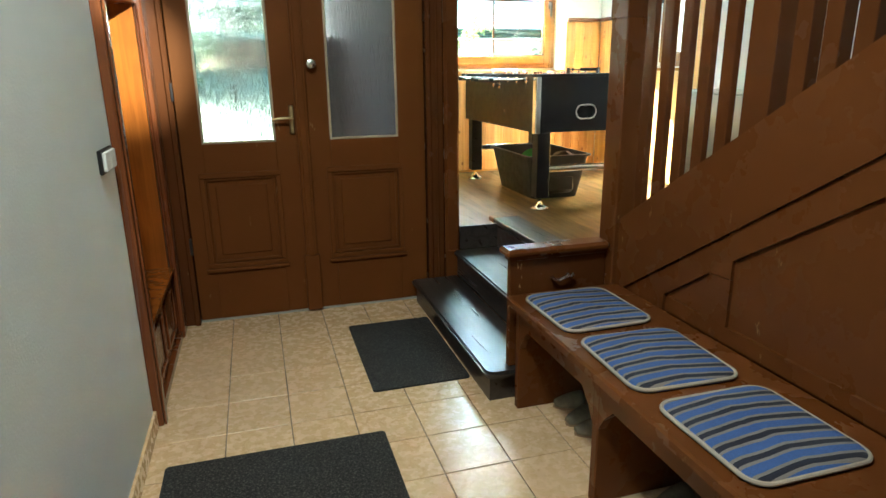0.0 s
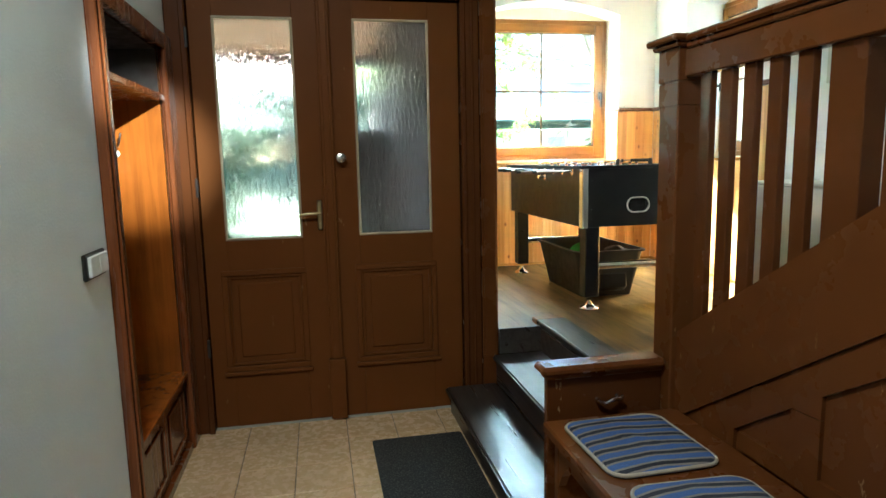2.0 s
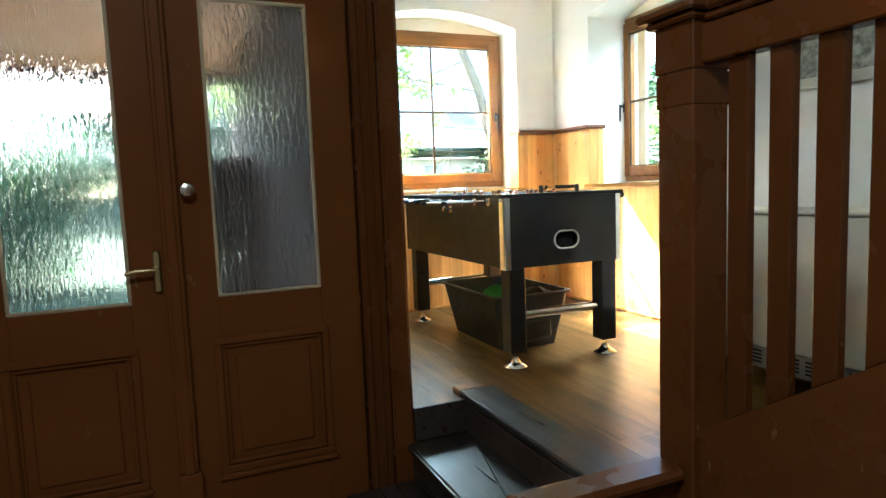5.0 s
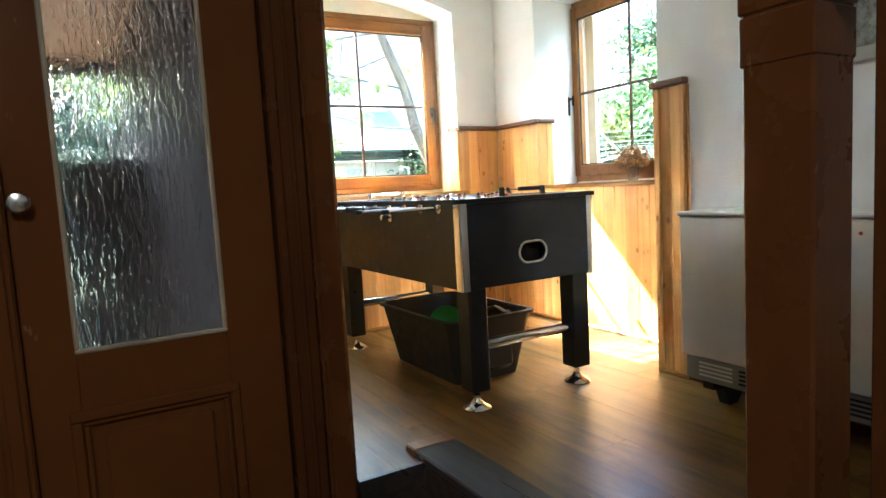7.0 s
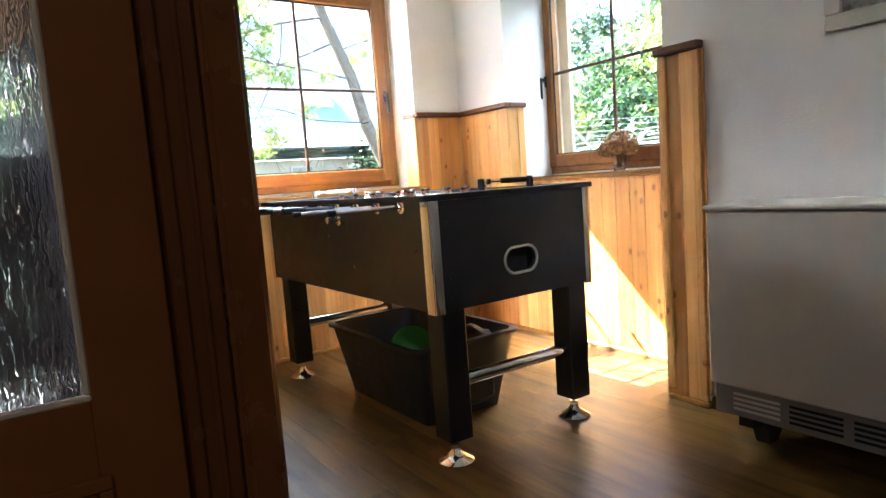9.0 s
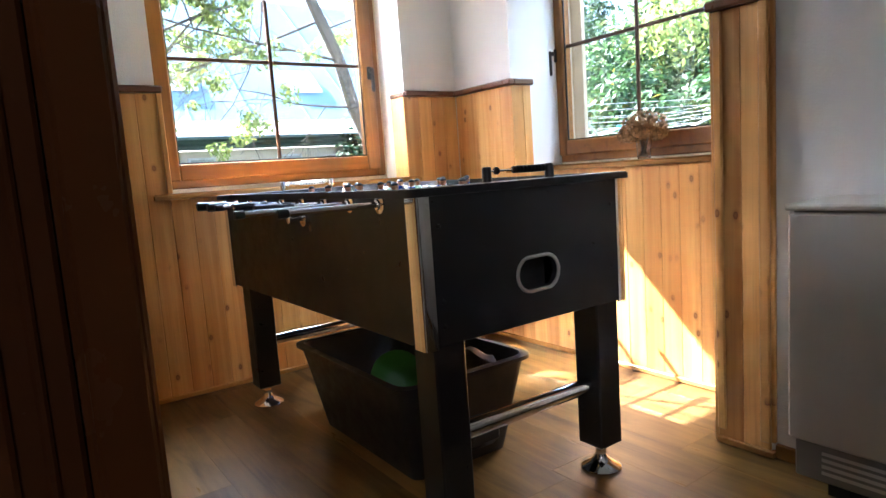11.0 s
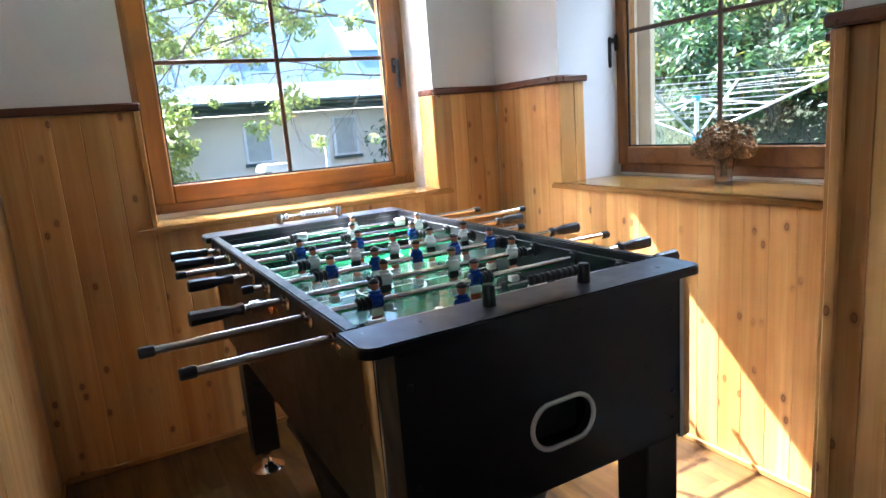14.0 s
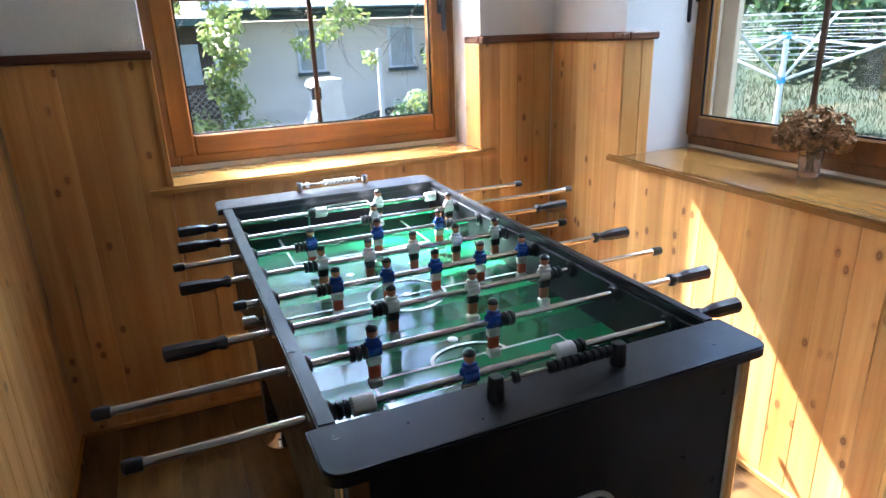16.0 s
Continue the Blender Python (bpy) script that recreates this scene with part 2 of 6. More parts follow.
def foliage(name, dark, light, yellow=(0.2, 0.18, 0.03)):
    m, nt, p = material(name)
    g = nt.nodes.new("ShaderNodeNewGeometry")
    col = ramp(nt, g.outputs["Random Per Island"], [(0.0, dark), (0.6, light), (0.93, light), (1.0, yellow)])
    nt.links.new(mix(nt, col, ramp(nt, noise_tex(nt, coords(nt), 1.3, 3), [(0.3, grey(0.6)), (0.7, grey(1.2))]), 1.0, "MULTIPLY"), p.inputs["Base Color"])
    p.inputs["Roughness"].default_value = 0.5
    thin = node(nt, "ShaderNodeBsdfTranslucent")
    nt.links.new(p.inputs["Base Color"].links[0].from_socket, thin.inputs["Color"])
    both = nt.nodes.new("ShaderNodeMixShader")
    both.inputs[0].default_value = 0.45
    nt.links.new(p.outputs[0], both.inputs[1])
    nt.links.new(thin.outputs[0], both.inputs[2])
    nt.links.new(both.outputs[0], nt.nodes["Material Output"].inputs["Surface"])
    return m


BROWN = brown_paint("brown_paint", (0.113, 0.037, 0.010))
DOOR_BROWN = brown_paint("door_brown_paint", (0.142, 0.048, 0.012), 0.42, 0.07)
REDBROWN = brown_paint("red_brown_paint", (0.092, 0.030, 0.009), 0.25)
DARK_STEP = stained_wood("dark_stair_wood", (0.045, 0.036, 0.032), (0.016, 0.012, 0.010), "Y", 0.30)
WORN_STEP = stained_wood("worn_stair_edge", (0.26, 0.12, 0.045), (0.07, 0.035, 0.016), "Y", 0.4)
CLOSET = stained_wood("closet_wood", (0.36, 0.105, 0.014), (0.22, 0.060, 0.009), "Z", 0.2, coat=0.5)
CLOSET_DARK = stained_wood("closet_frame_wood", (0.20, 0.06, 0.018), (0.11, 0.03, 0.01), "Z", 0.25, coat=0.4)
WHITE_WALL = plaster("white_plaster", (0.82, 0.81, 0.79))
GREY_WALL = plaster("grey_white_plaster", (0.64, 0.66, 0.665))
BEIGE_WALL = plaster("beige_render", (0.80, 0.72, 0.57))
TILE = tile_material()
GROUT = plain("grout", (0.20, 0.15, 0.11), 0.9)
MAT = mat_carpet()
LAMINATE = laminate("laminate_plank")
PINE_UP = pine("pine_board")
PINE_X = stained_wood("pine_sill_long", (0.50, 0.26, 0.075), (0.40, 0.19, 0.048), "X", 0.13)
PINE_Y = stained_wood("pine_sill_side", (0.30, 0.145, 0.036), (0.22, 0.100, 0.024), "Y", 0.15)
CAP = stained_wood("brown_cap_rail", (0.17, 0.065, 0.03), (0.09, 0.03, 0.014), "X", 0.3)
FRAME = stained_wood("window_frame_wood", (0.27, 0.110, 0.018), (0.165, 0.062, 0.009), "X", 0.34, coat=0.05)
FRAME_UP = stained_wood("window_frame_wood_upright", (0.27, 0.110, 0.018), (0.165, 0.062, 0.009), "Z", 0.34, coat=0.05)
MUNTIN = plain("muntin_brown", (0.10, 0.05, 0.022), 0.4)
BLACK_BOARD = plain("black_laminate", (0.010, 0.010, 0.012), 0.34, vary=0.25, bumpy=0.1, fine=300)
BLACK_PLASTIC = plain("black_plastic", (0.013, 0.013, 0.014), 0.38, bumpy=0.05)
CHROME = plain("chrome", (0.78, 0.78, 0.78), 0.07, 1.0, 0.03, bumpy=0)
STEEL = plain("brushed_steel", (0.6, 0.58, 0.55), 0.25, 1.0, 0.08)
BRASS = plain("old_brass", (0.45, 0.36, 0.2), 0.35, 1.0, 0.15)
WHITE_PLASTIC = plain("white_plastic", (0.75, 0.75, 0.73), 0.35, vary=0.04)
HEATER_WHITE = plain("heater_white_enamel", (0.72, 0.70, 0.66), 0.4, vary=0.03)
HEATER_GREY = plain("heater_grey_base", (0.26, 0.25, 0.23), 0.4, vary=0.05)
DARK = plain("dark_inside", (0.01, 0.01, 0.01), 0.8)
BLUE = plain("figure_blue", (0.012, 0.055, 0.30), 0.25, vary=0.05)
SKIN = plain("figure_skin", (0.5, 0.19, 0.10), 0.35, vary=0.05)
FIELD_LINE = plain("field_line_white", (0.8, 0.82, 0.8), 0.3, vary=0.03)
RED_SOCK = plain("figure_sock_orange", (0.5, 0.10, 0.04), 0.35)
BIN = plain("black_bin_plastic", (0.016, 0.016, 0.016), 0.45, bumpy=0.15)
GREEN = plain("green_plastic", (0.05, 0.28, 0.04), 0.4)
FABRIC = stripes()
PIPING = plain("cream_piping", (0.36, 0.31, 0.25), 0.9)
SLIPPER = plain("slipper_felt", (0.16, 0.14, 0.10), 0.9, vary=0.3, scale=30)
SLIPPER_SOLE = plain("slipper_sole", (0.30, 0.20, 0.12), 0.8)
PANE = clear_glass("window_glass")
RAIN = rain_glass()
VASE_GLASS = clear_glass("vase_glass", (0.93, 0.95, 0.95))
DRY_FLOWER = plain("dried_petals", (0.34, 0.195, 0.085), 0.85, vary=0.45, scale=60)
STALK = plain("dry_stalk", (0.16, 0.11, 0.06), 0.9)
MIRROR = plain("mirror_glass", (0.85, 0.88, 0.88), 0.02, 1.0, 0.01, bumpy=0)
PICTURE_FRAME = plain("pale_picture_frame", (0.55, 0.53, 0.47), 0.5)


def field_material():
    m, nt, p = material("playing_field_green")
    w = node(nt, "ShaderNodeTexWave", Scale=1.9, Distortion=0.0)
    w.bands_direction = "Y"
    nt.links.new(coords(nt), w.inputs["Vector"])
    nt.links.new(ramp(nt, w.outputs["Fac"], [(0.35, (0.006, 0.085, 0.028)), (0.65, (0.014, 0.18, 0.060))]), p.inputs["Base Color"])
    p.inputs["Roughness"].default_value = 0.22
    p.inputs["Coat Weight"].default_value = 0.5
    return m


def picture_material():
    m, nt, p = material("faded_engraving")
    v = coords(nt)
    nt.links.new(ramp(nt, noise_tex(nt, v, 22, 7, 0.7), [(0.35, (0.10, 0.10, 0.09)), (0.6, (0.42, 0.41, 0.37))]), p.inputs["Base Color"])
    p.inputs["Roughness"].default_value = 0.25
    return m


FIELD = field_material()
PICTURE = picture_material()


# ---- building helpers ----
def box(bm, x0, x1, y0, y1, z0, z1, bevel=0.0):
    """One box, its edges rounded off by bevel metres."""
    x0, x1, y0, y1, z0, z1 = min(x0, x1), max(x0, x1), min(y0, y1), max(y0, y1), min(z0, z1), max(z0, z1)
    bevel = min(bevel, 0.45 * min(x1 - x0, y1 - y0, z1 - z0))
    if bevel <= 0:
        v = [bm.verts.new((x, y, z)) for z in (z0, z1) for x, y in ((x0, y0), (x1, y0), (x1, y1), (x0, y1))]
        for f in ((3, 2, 1, 0), (4, 5, 6, 7), (0, 1, 5, 4), (1, 2, 6, 5), (2, 3, 7, 6), (3, 0, 4, 7)):
            bm.faces.new([v[i] for i in f])
        return
    b = bevel
    hull = []
    for z, s in ((z0, b), (z0 + b, 0), (z1 - b, 0), (z1, b)):
        c = b if s == 0 else 0
        ring = []
        for x, y, sx, sy in ((x0 + s, y0 + s, 1, 1), (x1 - s, y0 + s, -1, 1), (x1 - s, y1 - s, -1, -1), (x0 + s, y1 - s, 1, -1)):
            if c:
                pair = [(x, y + sy * c, z), (x + sx * c, y, z)]
                if sx * sy < 0:
                    pair.reverse()
                ring += [bm.verts.new(q) for q in pair]
            else:
                ring += [bm.verts.new((x, y, z))]
        hull.append(ring)
    bot, low, up, top = hull
    bm.faces.new(list(reversed(bot)))
    bm.faces.new(top)
    for i in range(8):
        bm.faces.new([low[i], low[(i + 1) % 8], up[(i + 1) % 8], up[i]])
    for i in range(4):
        a, c, d = 2 * i, 2 * i + 1, (2 * i + 2) % 8
        bm.faces.new([bot[i], low[c], low[a]])
        bm.faces.new([bot[i], bot[(i + 1) % 4], low[d], low[c]])
        bm.faces.new([top[i], up[a], up[c]])
        bm.faces.new([top[(i + 1) % 4], top[i], up[c], up[d]])


def boxes(*rows, bevel=0.0):
    bm = bmesh.new()
    for r in rows:
        box(bm, *r[:6], bevel=r[6] if len(r) > 6 else bevel)
    return bm


def tube(bm, a, b, r0, r1=None, n=14, caps=True):
    """A round bar from a to b."""
    a, b = Vector(a), Vector(b)
    r1 = r0 if r1 is None else r1
    q = (b - a).to_track_quat("Z", "Y").to_matrix()
    rings = []
    for p, r in ((a, r0), (b, r1)):
        rings.append([bm.verts.new(p + q @ Vector((r * math.cos(2 * math.pi * i / n), r * math.sin(2 * math.pi * i / n), 0))) for i in range(n)])
    for i in range(n):
        bm.faces.new([rings[0][i], rings[0][(i + 1) % n], rings[1][(i + 1) % n], rings[1][i]])
    if caps:
        bm.faces.new(list(reversed(rings[0])))
        bm.faces.new(rings[1])


def lathe(bm, profile, centre=(0, 0, 0), axis=(0, 0, 1), n=20):
    """A turned body: profile is (distance along the axis, radius)."""
    q = Vector(axis).to_track_quat("Z", "Y").to_matrix()
    c = Vector(centre)
    rings = []
    for h, r in profile:
        rings.append([bm.verts.new(c + q @ Vector((max(r, 1e-4) * math.cos(2 * math.pi * i / n), max(r, 1e-4) * math.sin(2 * math.pi * i / n), h))) for i in range(n)])
    for a, b in zip(rings, rings[1:]):
        for i in range(n):
            bm.faces.new([a[i], a[(i + 1) % n], b[(i + 1) % n], b[i]])
    bm.faces.new(list(reversed(rings[0])))
    bm.faces.new(rings[-1])


def prism(bm, outline, axis, lo, hi):
    """A flat outline of (u, v) given thickness along an axis: X takes (y, z), Y takes (x, z), Z takes (x, y)."""
    def at(u, v, w):
        return {"X": (w, u, v), "Y": (u, w, v), "Z": (u, v, w)}[axis]
    a = [bm.verts.new(at(u, v, lo)) for u, v in outline]
    b = [bm.verts.new(at(u, v, hi)) for u, v in outline]
    n = len(outline)
    bm.faces.new(a)
    bm.faces.new(list(reversed(b)))
    for i in range(n):
        bm.faces.new([a[i], b[i], b[(i + 1) % n], a[(i + 1) % n]])


def bent(bm, points, r, n=10):
    """A round bar through the points."""
    pts = [Vector(p) for p in points]
    rings = []
    up = None
    for i, p in enumerate(pts):
        d = (pts[min(i + 1, len(pts) - 1)] - pts[max(i - 1, 0)]).normalized()
        if up is None:
            up = d.orthogonal().normalized()
        up = (up - d * up.dot(d)).normalized()
        side = d.cross(up)
        rings.append([bm.verts.new(p + r * (math.cos(2 * math.pi * k / n) * up + math.sin(2 * math.pi * k / n) * side)) for k in range(n)])
    for a, b in zip(rings, rings[1:]):
        for k in range(n):
            bm.faces.new([a[k], a[(k + 1) % n], b[(k + 1) % n], b[k]])
    bm.faces.new(list(reversed(rings[0])))
    bm.faces.new(rings[-1])


def thing(name, place, label="", category="", group="", kind=""):
    ob = new(name)
    ob.location = place
    ob.empty_display_size = 0.1
    return tagged(ob, label, category, group, kind)


def part(name, bm, mat, parent=None, label="", smooth=False, fix=True):
    """One mesh object, in the world's coordinates, under its thing."""
    if fix:
        bmesh.ops.recalc_face_normals(bm, faces=bm.faces)
    me = bpy.data.meshes.new(name)
    bm.to_mesh(me)
    bm.free()
    me.materials.append(mat)
    if smooth:
        for poly in me.polygons:
            poly.use_smooth = True
        me.set_sharp_from_angle(angle=radians(38))
    ob = new(name, me)
    if parent is not None:
        ob.parent = parent
        base = Vector((0, 0, 0))
        p = parent
        while p is not None:
            base += p.location
            p = p.parent
        ob.location = -base
    return tagged(ob, label)


def structure(name, bm, mat, label="", category="", smooth=False):
    return tagged(part(name, bm, mat, smooth=smooth), label, category, kind="structure")


# ---- the shell of the two rooms ----
FLOOR_UP = 0.432          # the games room floor above the hall tiles
CEIL = 3.0
SILL = 1.327              # top of both window boards
CAP_Z = 1.77              # top of the wall boarding

structure("floor_hall", boxes((0.8, 3.05, -2.0, 4.6, -0.12, -0.006)), GROUT, "grouted bed under the beige hall floor tiles", "floor")
structure("floor_games_room", boxes((3.03, 4.9, 2.98, 4.28, 0.30, FLOOR_UP - 0.010), (3.11, 4.9, 0.0, 2.98, 0.30, FLOOR_UP - 0.010), (2.80, 4.9, 4.28, 6.3, 0.30, FLOOR_UP - 0.010)), plain("underlay", (0.05, 0.03, 0.02), 0.8), "underlay below the oak laminate floor", "floor")
structure("ceiling", boxes((0.6, 5.4, -2.1, 6.8, CEIL, CEIL + 0.12)), WHITE_WALL, "plain white plastered ceiling", "ceiling")

structure("wall_hall_side", boxes((0.55, 1.19, -2.0, 3.22, 0, CEIL), (0.55, 0.93, 3.22, 4.31, 0, CEIL), (0.93, 1.19, 3.22, 4.31, 1.945, CEIL)), GREY_WALL, "greyish white plastered hall wall beside the closet", "wall")
structure("wall_hall_end", boxes((0.55, 5.0, -2.15, -2.0, 0, CEIL)), GREY_WALL, "plain plastered end wall of the hall", "wall")
structure("wall_above_door", boxes((0.55, 2.80, 4.33, 4.55, 2.24, CEIL), (0.55, 1.20, 4.33, 4.55, 0, 2.24)), GREY_WALL, "white plastered wall over the brown double door", "wall")
structure("wall_games_west", boxes((2.55, 2.79, 4.56, 6.9, 0, CEIL)), WHITE_WALL, "white plastered wall above pine boarding", "wall")


def arched_wall(name, axis, face, back, lo, hi, o0, o1, sill, spring, rise, label):
    """A thick wall with a deep opening under a flat arch."""
    bm = bmesh.new()

    def b(u0, u1, z0, z1):
        if axis == "Y":
            box(bm, u0, u1, face, back, z0, z1)
        else:
            box(bm, face, back, u0, u1, z0, z1)

    b(lo, o0, 0, CEIL)
    b(o1, hi, 0, CEIL)
    b(o0, o1, 0, sill)
    n = 18
    arc = []
    for i in range(n + 1):
        s = i / n
        arc.append((o0 + (o1 - o0) * s, spring + rise * (1 - (2 * s - 1) ** 2)))
    prism(bm, [(o0, CEIL), *arc, (o1, CEIL)], "Y" if axis == "Y" else "X", face, back)
    return structure(name, bm, WHITE_WALL, label, "wall")


arched_wall("wall_north", "Y", 6.262, 6.50, 2.79, 4.818, 3.245, 4.475, 1.29, 2.56, 0.10, "thick white plastered wall with an arched window recess")
arched_wall("wall_east", "X", 4.820, 5.16, 4.475, 6.61, 4.66, 5.80, 1.29, 2.56, 0.10, "thick white plastered wall with a deep arched window recess")
structure("wall_north_outer", boxes((2.79, 3.25, 6.501, 6.62, 0, CEIL), (4.46, 4.818, 6.501, 6.62, 0, CEIL), (3.25, 4.46, 6.501, 6.62, 0, 1.345), (3.25, 4.46, 6.501, 6.62, 2.56, CEIL)), BEIGE_WALL, "outer leaf of the wall round the window", "wall")
structure("wall_east_outer", boxes((5.161, 5.34, 4.475, 4.75, 0, CEIL), (5.161, 5.34, 5.86, 6.62, 0, CEIL), (5.161, 5.34, 4.75, 5.86, 0, 1.345), (5.161, 5.34, 4.75, 5.86, 2.56, CEIL)), BEIGE_WALL, "outer leaf of the wall round the side window", "wall")
structure("wall_heater_side", boxes((4.440, 5.5, -2.0, 4.463, 0, CEIL)), WHITE_WALL, "white plastered wall behind the storage heater", "wall")
structure("wall_games_south", boxes((3.2, 4.438, -0.15, 0.0, 0, CEIL), (3.0, 3.2, -2.0, 0.0, 0, CEIL)), WHITE_WALL, "plain white wall closing the games room", "wall")


# ---- the entrance door ----
def moulding(bm, x0, x1, z0, z1, y, w, d):
    """A raised picture-frame moulding on a door face; y is the face, it stands d proud towards -y."""
    box(bm, x0, x1, y - d, y, z1 - w, z1, 0.004)
    box(bm, x0, x1, y - d, y, z0, z0 + w, 0.004)
    box(bm, x0, x0 + w, y - d, y, z0 + w, z1 - w, 0.004)
    box(bm, x1 - w, x1, y - d, y, z0 + w, z1 - w, 0.004)


def door_leaf(door, x0, x1, g0, g1, p0, p1):
    Y = 4.315
    leaf = part("door_leaf", boxes((x0, g0, Y, Y + 0.045, 0.012, 2.15, 0.003), (g1, x1, Y, Y + 0.045, 0.012, 2.15, 0.003), (g0, g1, Y, Y + 0.045, 2.057, 2.15), (g0, g1, Y, Y + 0.045, 0.825, 0.985), (g0, g1, Y, Y + 0.045, 0.012, 0.313), (p0, p1, Y + 0.014, Y + 0.035, 0.31, 0.83)), DOOR_BROWN, door)
    bm = bmesh.new()
    moulding(bm, p0, p1, 0.305, 0.83, Y + 0.002, 0.028, 0.012)
    moulding(bm, p0 + 0.028, p1 - 0.028, 0.333, 0.802, Y + 0.012, 0.016, 0.012)
    box(bm, p0 - 0.012, p1 + 0.012, Y - 0.02, Y, 0.284, 0.305, 0.005)
    part("panel_moulding", bm, DOOR_BROWN, door)
    part("raised_panel", boxes((p0 + 0.075, p1 - 0.075, Y + 0.006, Y + 0.02, 0.375, 0.76, 0.006)), DOOR_BROWN, door)
    bm = bmesh.new()
    moulding(bm, g0 - 0.004, g1 + 0.004, 0.981, 2.061, Y + 0.004, 0.013, 0.008)
    part("glazing_bead", bm, plain("worn_bead", (0.42, 0.34, 0.23), 0.5), door, "pale worn glazing bead")
    part("glass_pane", boxes((g0, g1, Y + 0.018, Y + 0.024, 0.985, 2.057)), RAIN, door, "rippled cast glass pane").visible_shadow = False
    return leaf


door = thing("door_1", (1.92, 4.34, 0), "brown painted double entrance door with tall rippled glass panes and moulded panels", "door", kind="structure")
door_leaf(door, 1.292, 1.905, 1.402, 1.770, 1.364, 1.782)
door_leaf(door, 1.925, 2.598, 2.064, 2.440, 2.032, 2.462)
part("door_stop", boxes((1.2885, 1.306, 4.362, 4.400, 0.012, 2.1555), (2.584, 2.6015, 4.362, 4.400, 0.012, 2.1555), (1.307, 2.583, 4.362, 4.400, 2.135, 2.1555), (1.897, 1.933, 4.361, 4.372, 0.012, 2.134)), DOOR_BROWN, door)
part("meeting_stile", boxes((1.885, 1.950, 4.288, 4.314, 0.34, 2.15, 0.006), (1.900, 1.935, 4.280, 4.289, 0.34, 2.15, 0.004), (1.876, 1.960, 4.276, 4.314, 0.012, 0.34, 0.005)), DOOR_BROWN, door)
part("door_frame", boxes((1.195, 1.288, 4.275, 4.40, 0, 2.155, 0.006), (1.262, 1.290, 4.262, 4.276, 0, 2.155, 0.005), (1.195, 2.79, 4.275, 4.40, 2.156, 2.24, 0.006)), REDBROWN, door)
part("door_frame", boxes((2.602, 2.70, 4.275, 4.40, 0, 2.155, 0.006), (2.602, 2.628, 4.262, 4.276, 0, 2.155, 0.006), (2.655, 2.668, 4.266, 4.276, 0.1, 2.155, 0.004)), REDBROWN, door)
bm = boxes((1.850, 1.876, 4.300, 4.314, 1.02, 1.17, 0.005))
tube(bm, (1.863, 4.302, 1.105), (1.863, 4.262, 1.105), 0.008)
bent(bm, [(1.863, 4.264, 1.105), (1.845, 4.260, 1.107), (1.80, 4.262, 1.106), (1.762, 4.266, 1.098)], 0.0075)
tube(bm, (1.863, 4.300, 1.048), (1.863, 4.290, 1.048), 0.007)
part("door_handle", bm, BRASS, door, "worn brass lever handle", smooth=True)
bm = bmesh.new()
lathe(bm, [(0, 0.020), (0.006, 0.020), (0.010, 0.010), (0.022, 0.010), (0.030, 0.022), (0.042, 0.027), (0.052, 0.022), (0.056, 0.008)], (1.98, 4.314, 1.38), (0, -1, 0))
part("door_knob", bm, STEEL, door, "round brushed metal knob", smooth=True)
part("threshold", boxes((1.29, 2.60, 4.315, 4.42, -0.004, 0.011)), plain("threshold_stone", (0.4, 0.38, 0.34), 0.7), door, "pale worn threshold under the leaves")
for z in (0.45, 1.25, 1.95):
    bm = bmesh.new()
    tube(bm, (1.290, 4.262, z - 0.045), (1.290, 4.262, z + 0.045), 0.007)
    part("hinge", bm, DARK_STEP, door)

tagged(part("door_pilaster", boxes((2.702, 2.790, 4.268, 4.56, 0.0, CEIL, 0.006), (2.712, 2.780, 4.258, 4.270, 0.14, CEIL, 0.005), (2.702, 2.795, 4.252, 4.270, 0.13, 0.30, 0.004)), BROWN), "brown painted upright board between the door and the steps", "trim", kind="structure")

# ---- the steps up to the games room ----
steps = thing("steps", (2.76, 3.7, 0), "dark worn wooden steps up to the games room", "steps", kind="structure")


def tread(x0, x1, y0, y1, top, thick, round_near):
    """A board with a rounded nose; its free corner is rounded in plan."""
    bm = bmesh.new()
    r = 0.05 if round_near else 0.003
    pts = [(x1, y0), (x1, y1), (x0, y1)]
    for i in range(7):
        a = math.pi + i / 6 * math.pi / 2
        pts.append((x0 + r + r * math.cos(a), y0 + r + r * math.sin(a)))
    prism(bm, pts, "Z", top - thick, top)
    bmesh.ops.recalc_face_normals(bm, faces=bm.faces)
    bmesh.ops.bevel(bm, geom=[e for e in bm.edges if abs(e.verts[0].co.z - e.verts[1].co.z) < 1e-6], offset=thick * 0.3, segments=2, affect="EDGES")
    return bm


part("tread", tread(2.488, 2.775, 2.985, 4.262, 0.142, 0.035, True), DARK_STEP, steps, smooth=True)
part("riser", boxes((2.515, 2.535, 3.02, 4.26, 0.0, 0.107), (2.535, 2.77, 3.02, 3.04, 0.0, 0.107)), DARK_STEP, steps)
part("tread", tread(2.752, 3.045, 3.06, 4.262, 0.300, 0.030, False), DARK_STEP, steps, smooth=True)
part("riser", boxes((2.772, 2.79, 3.06, 4.262, 0.142, 0.270)), DARK_STEP, steps)
part("riser", boxes((3.046, 3.062, 3.06, 4.264, 0.300, 0.430)), DARK_STEP, steps)
part("riser", boxes((2.795, 3.04, 4.264, 4.279, 0.300, 0.440)), DARK_STEP, steps)
part("landing_edge", boxes((3.028, 3.200, 3.055, 4.33, 0.428, 0.462, 0.006)), DARK_STEP, steps)
part("landing_edge_end", boxes((3.028, 3.200, 4.331, 4.405, 0.428, 0.461, 0.006)), WORN_STEP, steps, "worn bare brown end of the landing board")

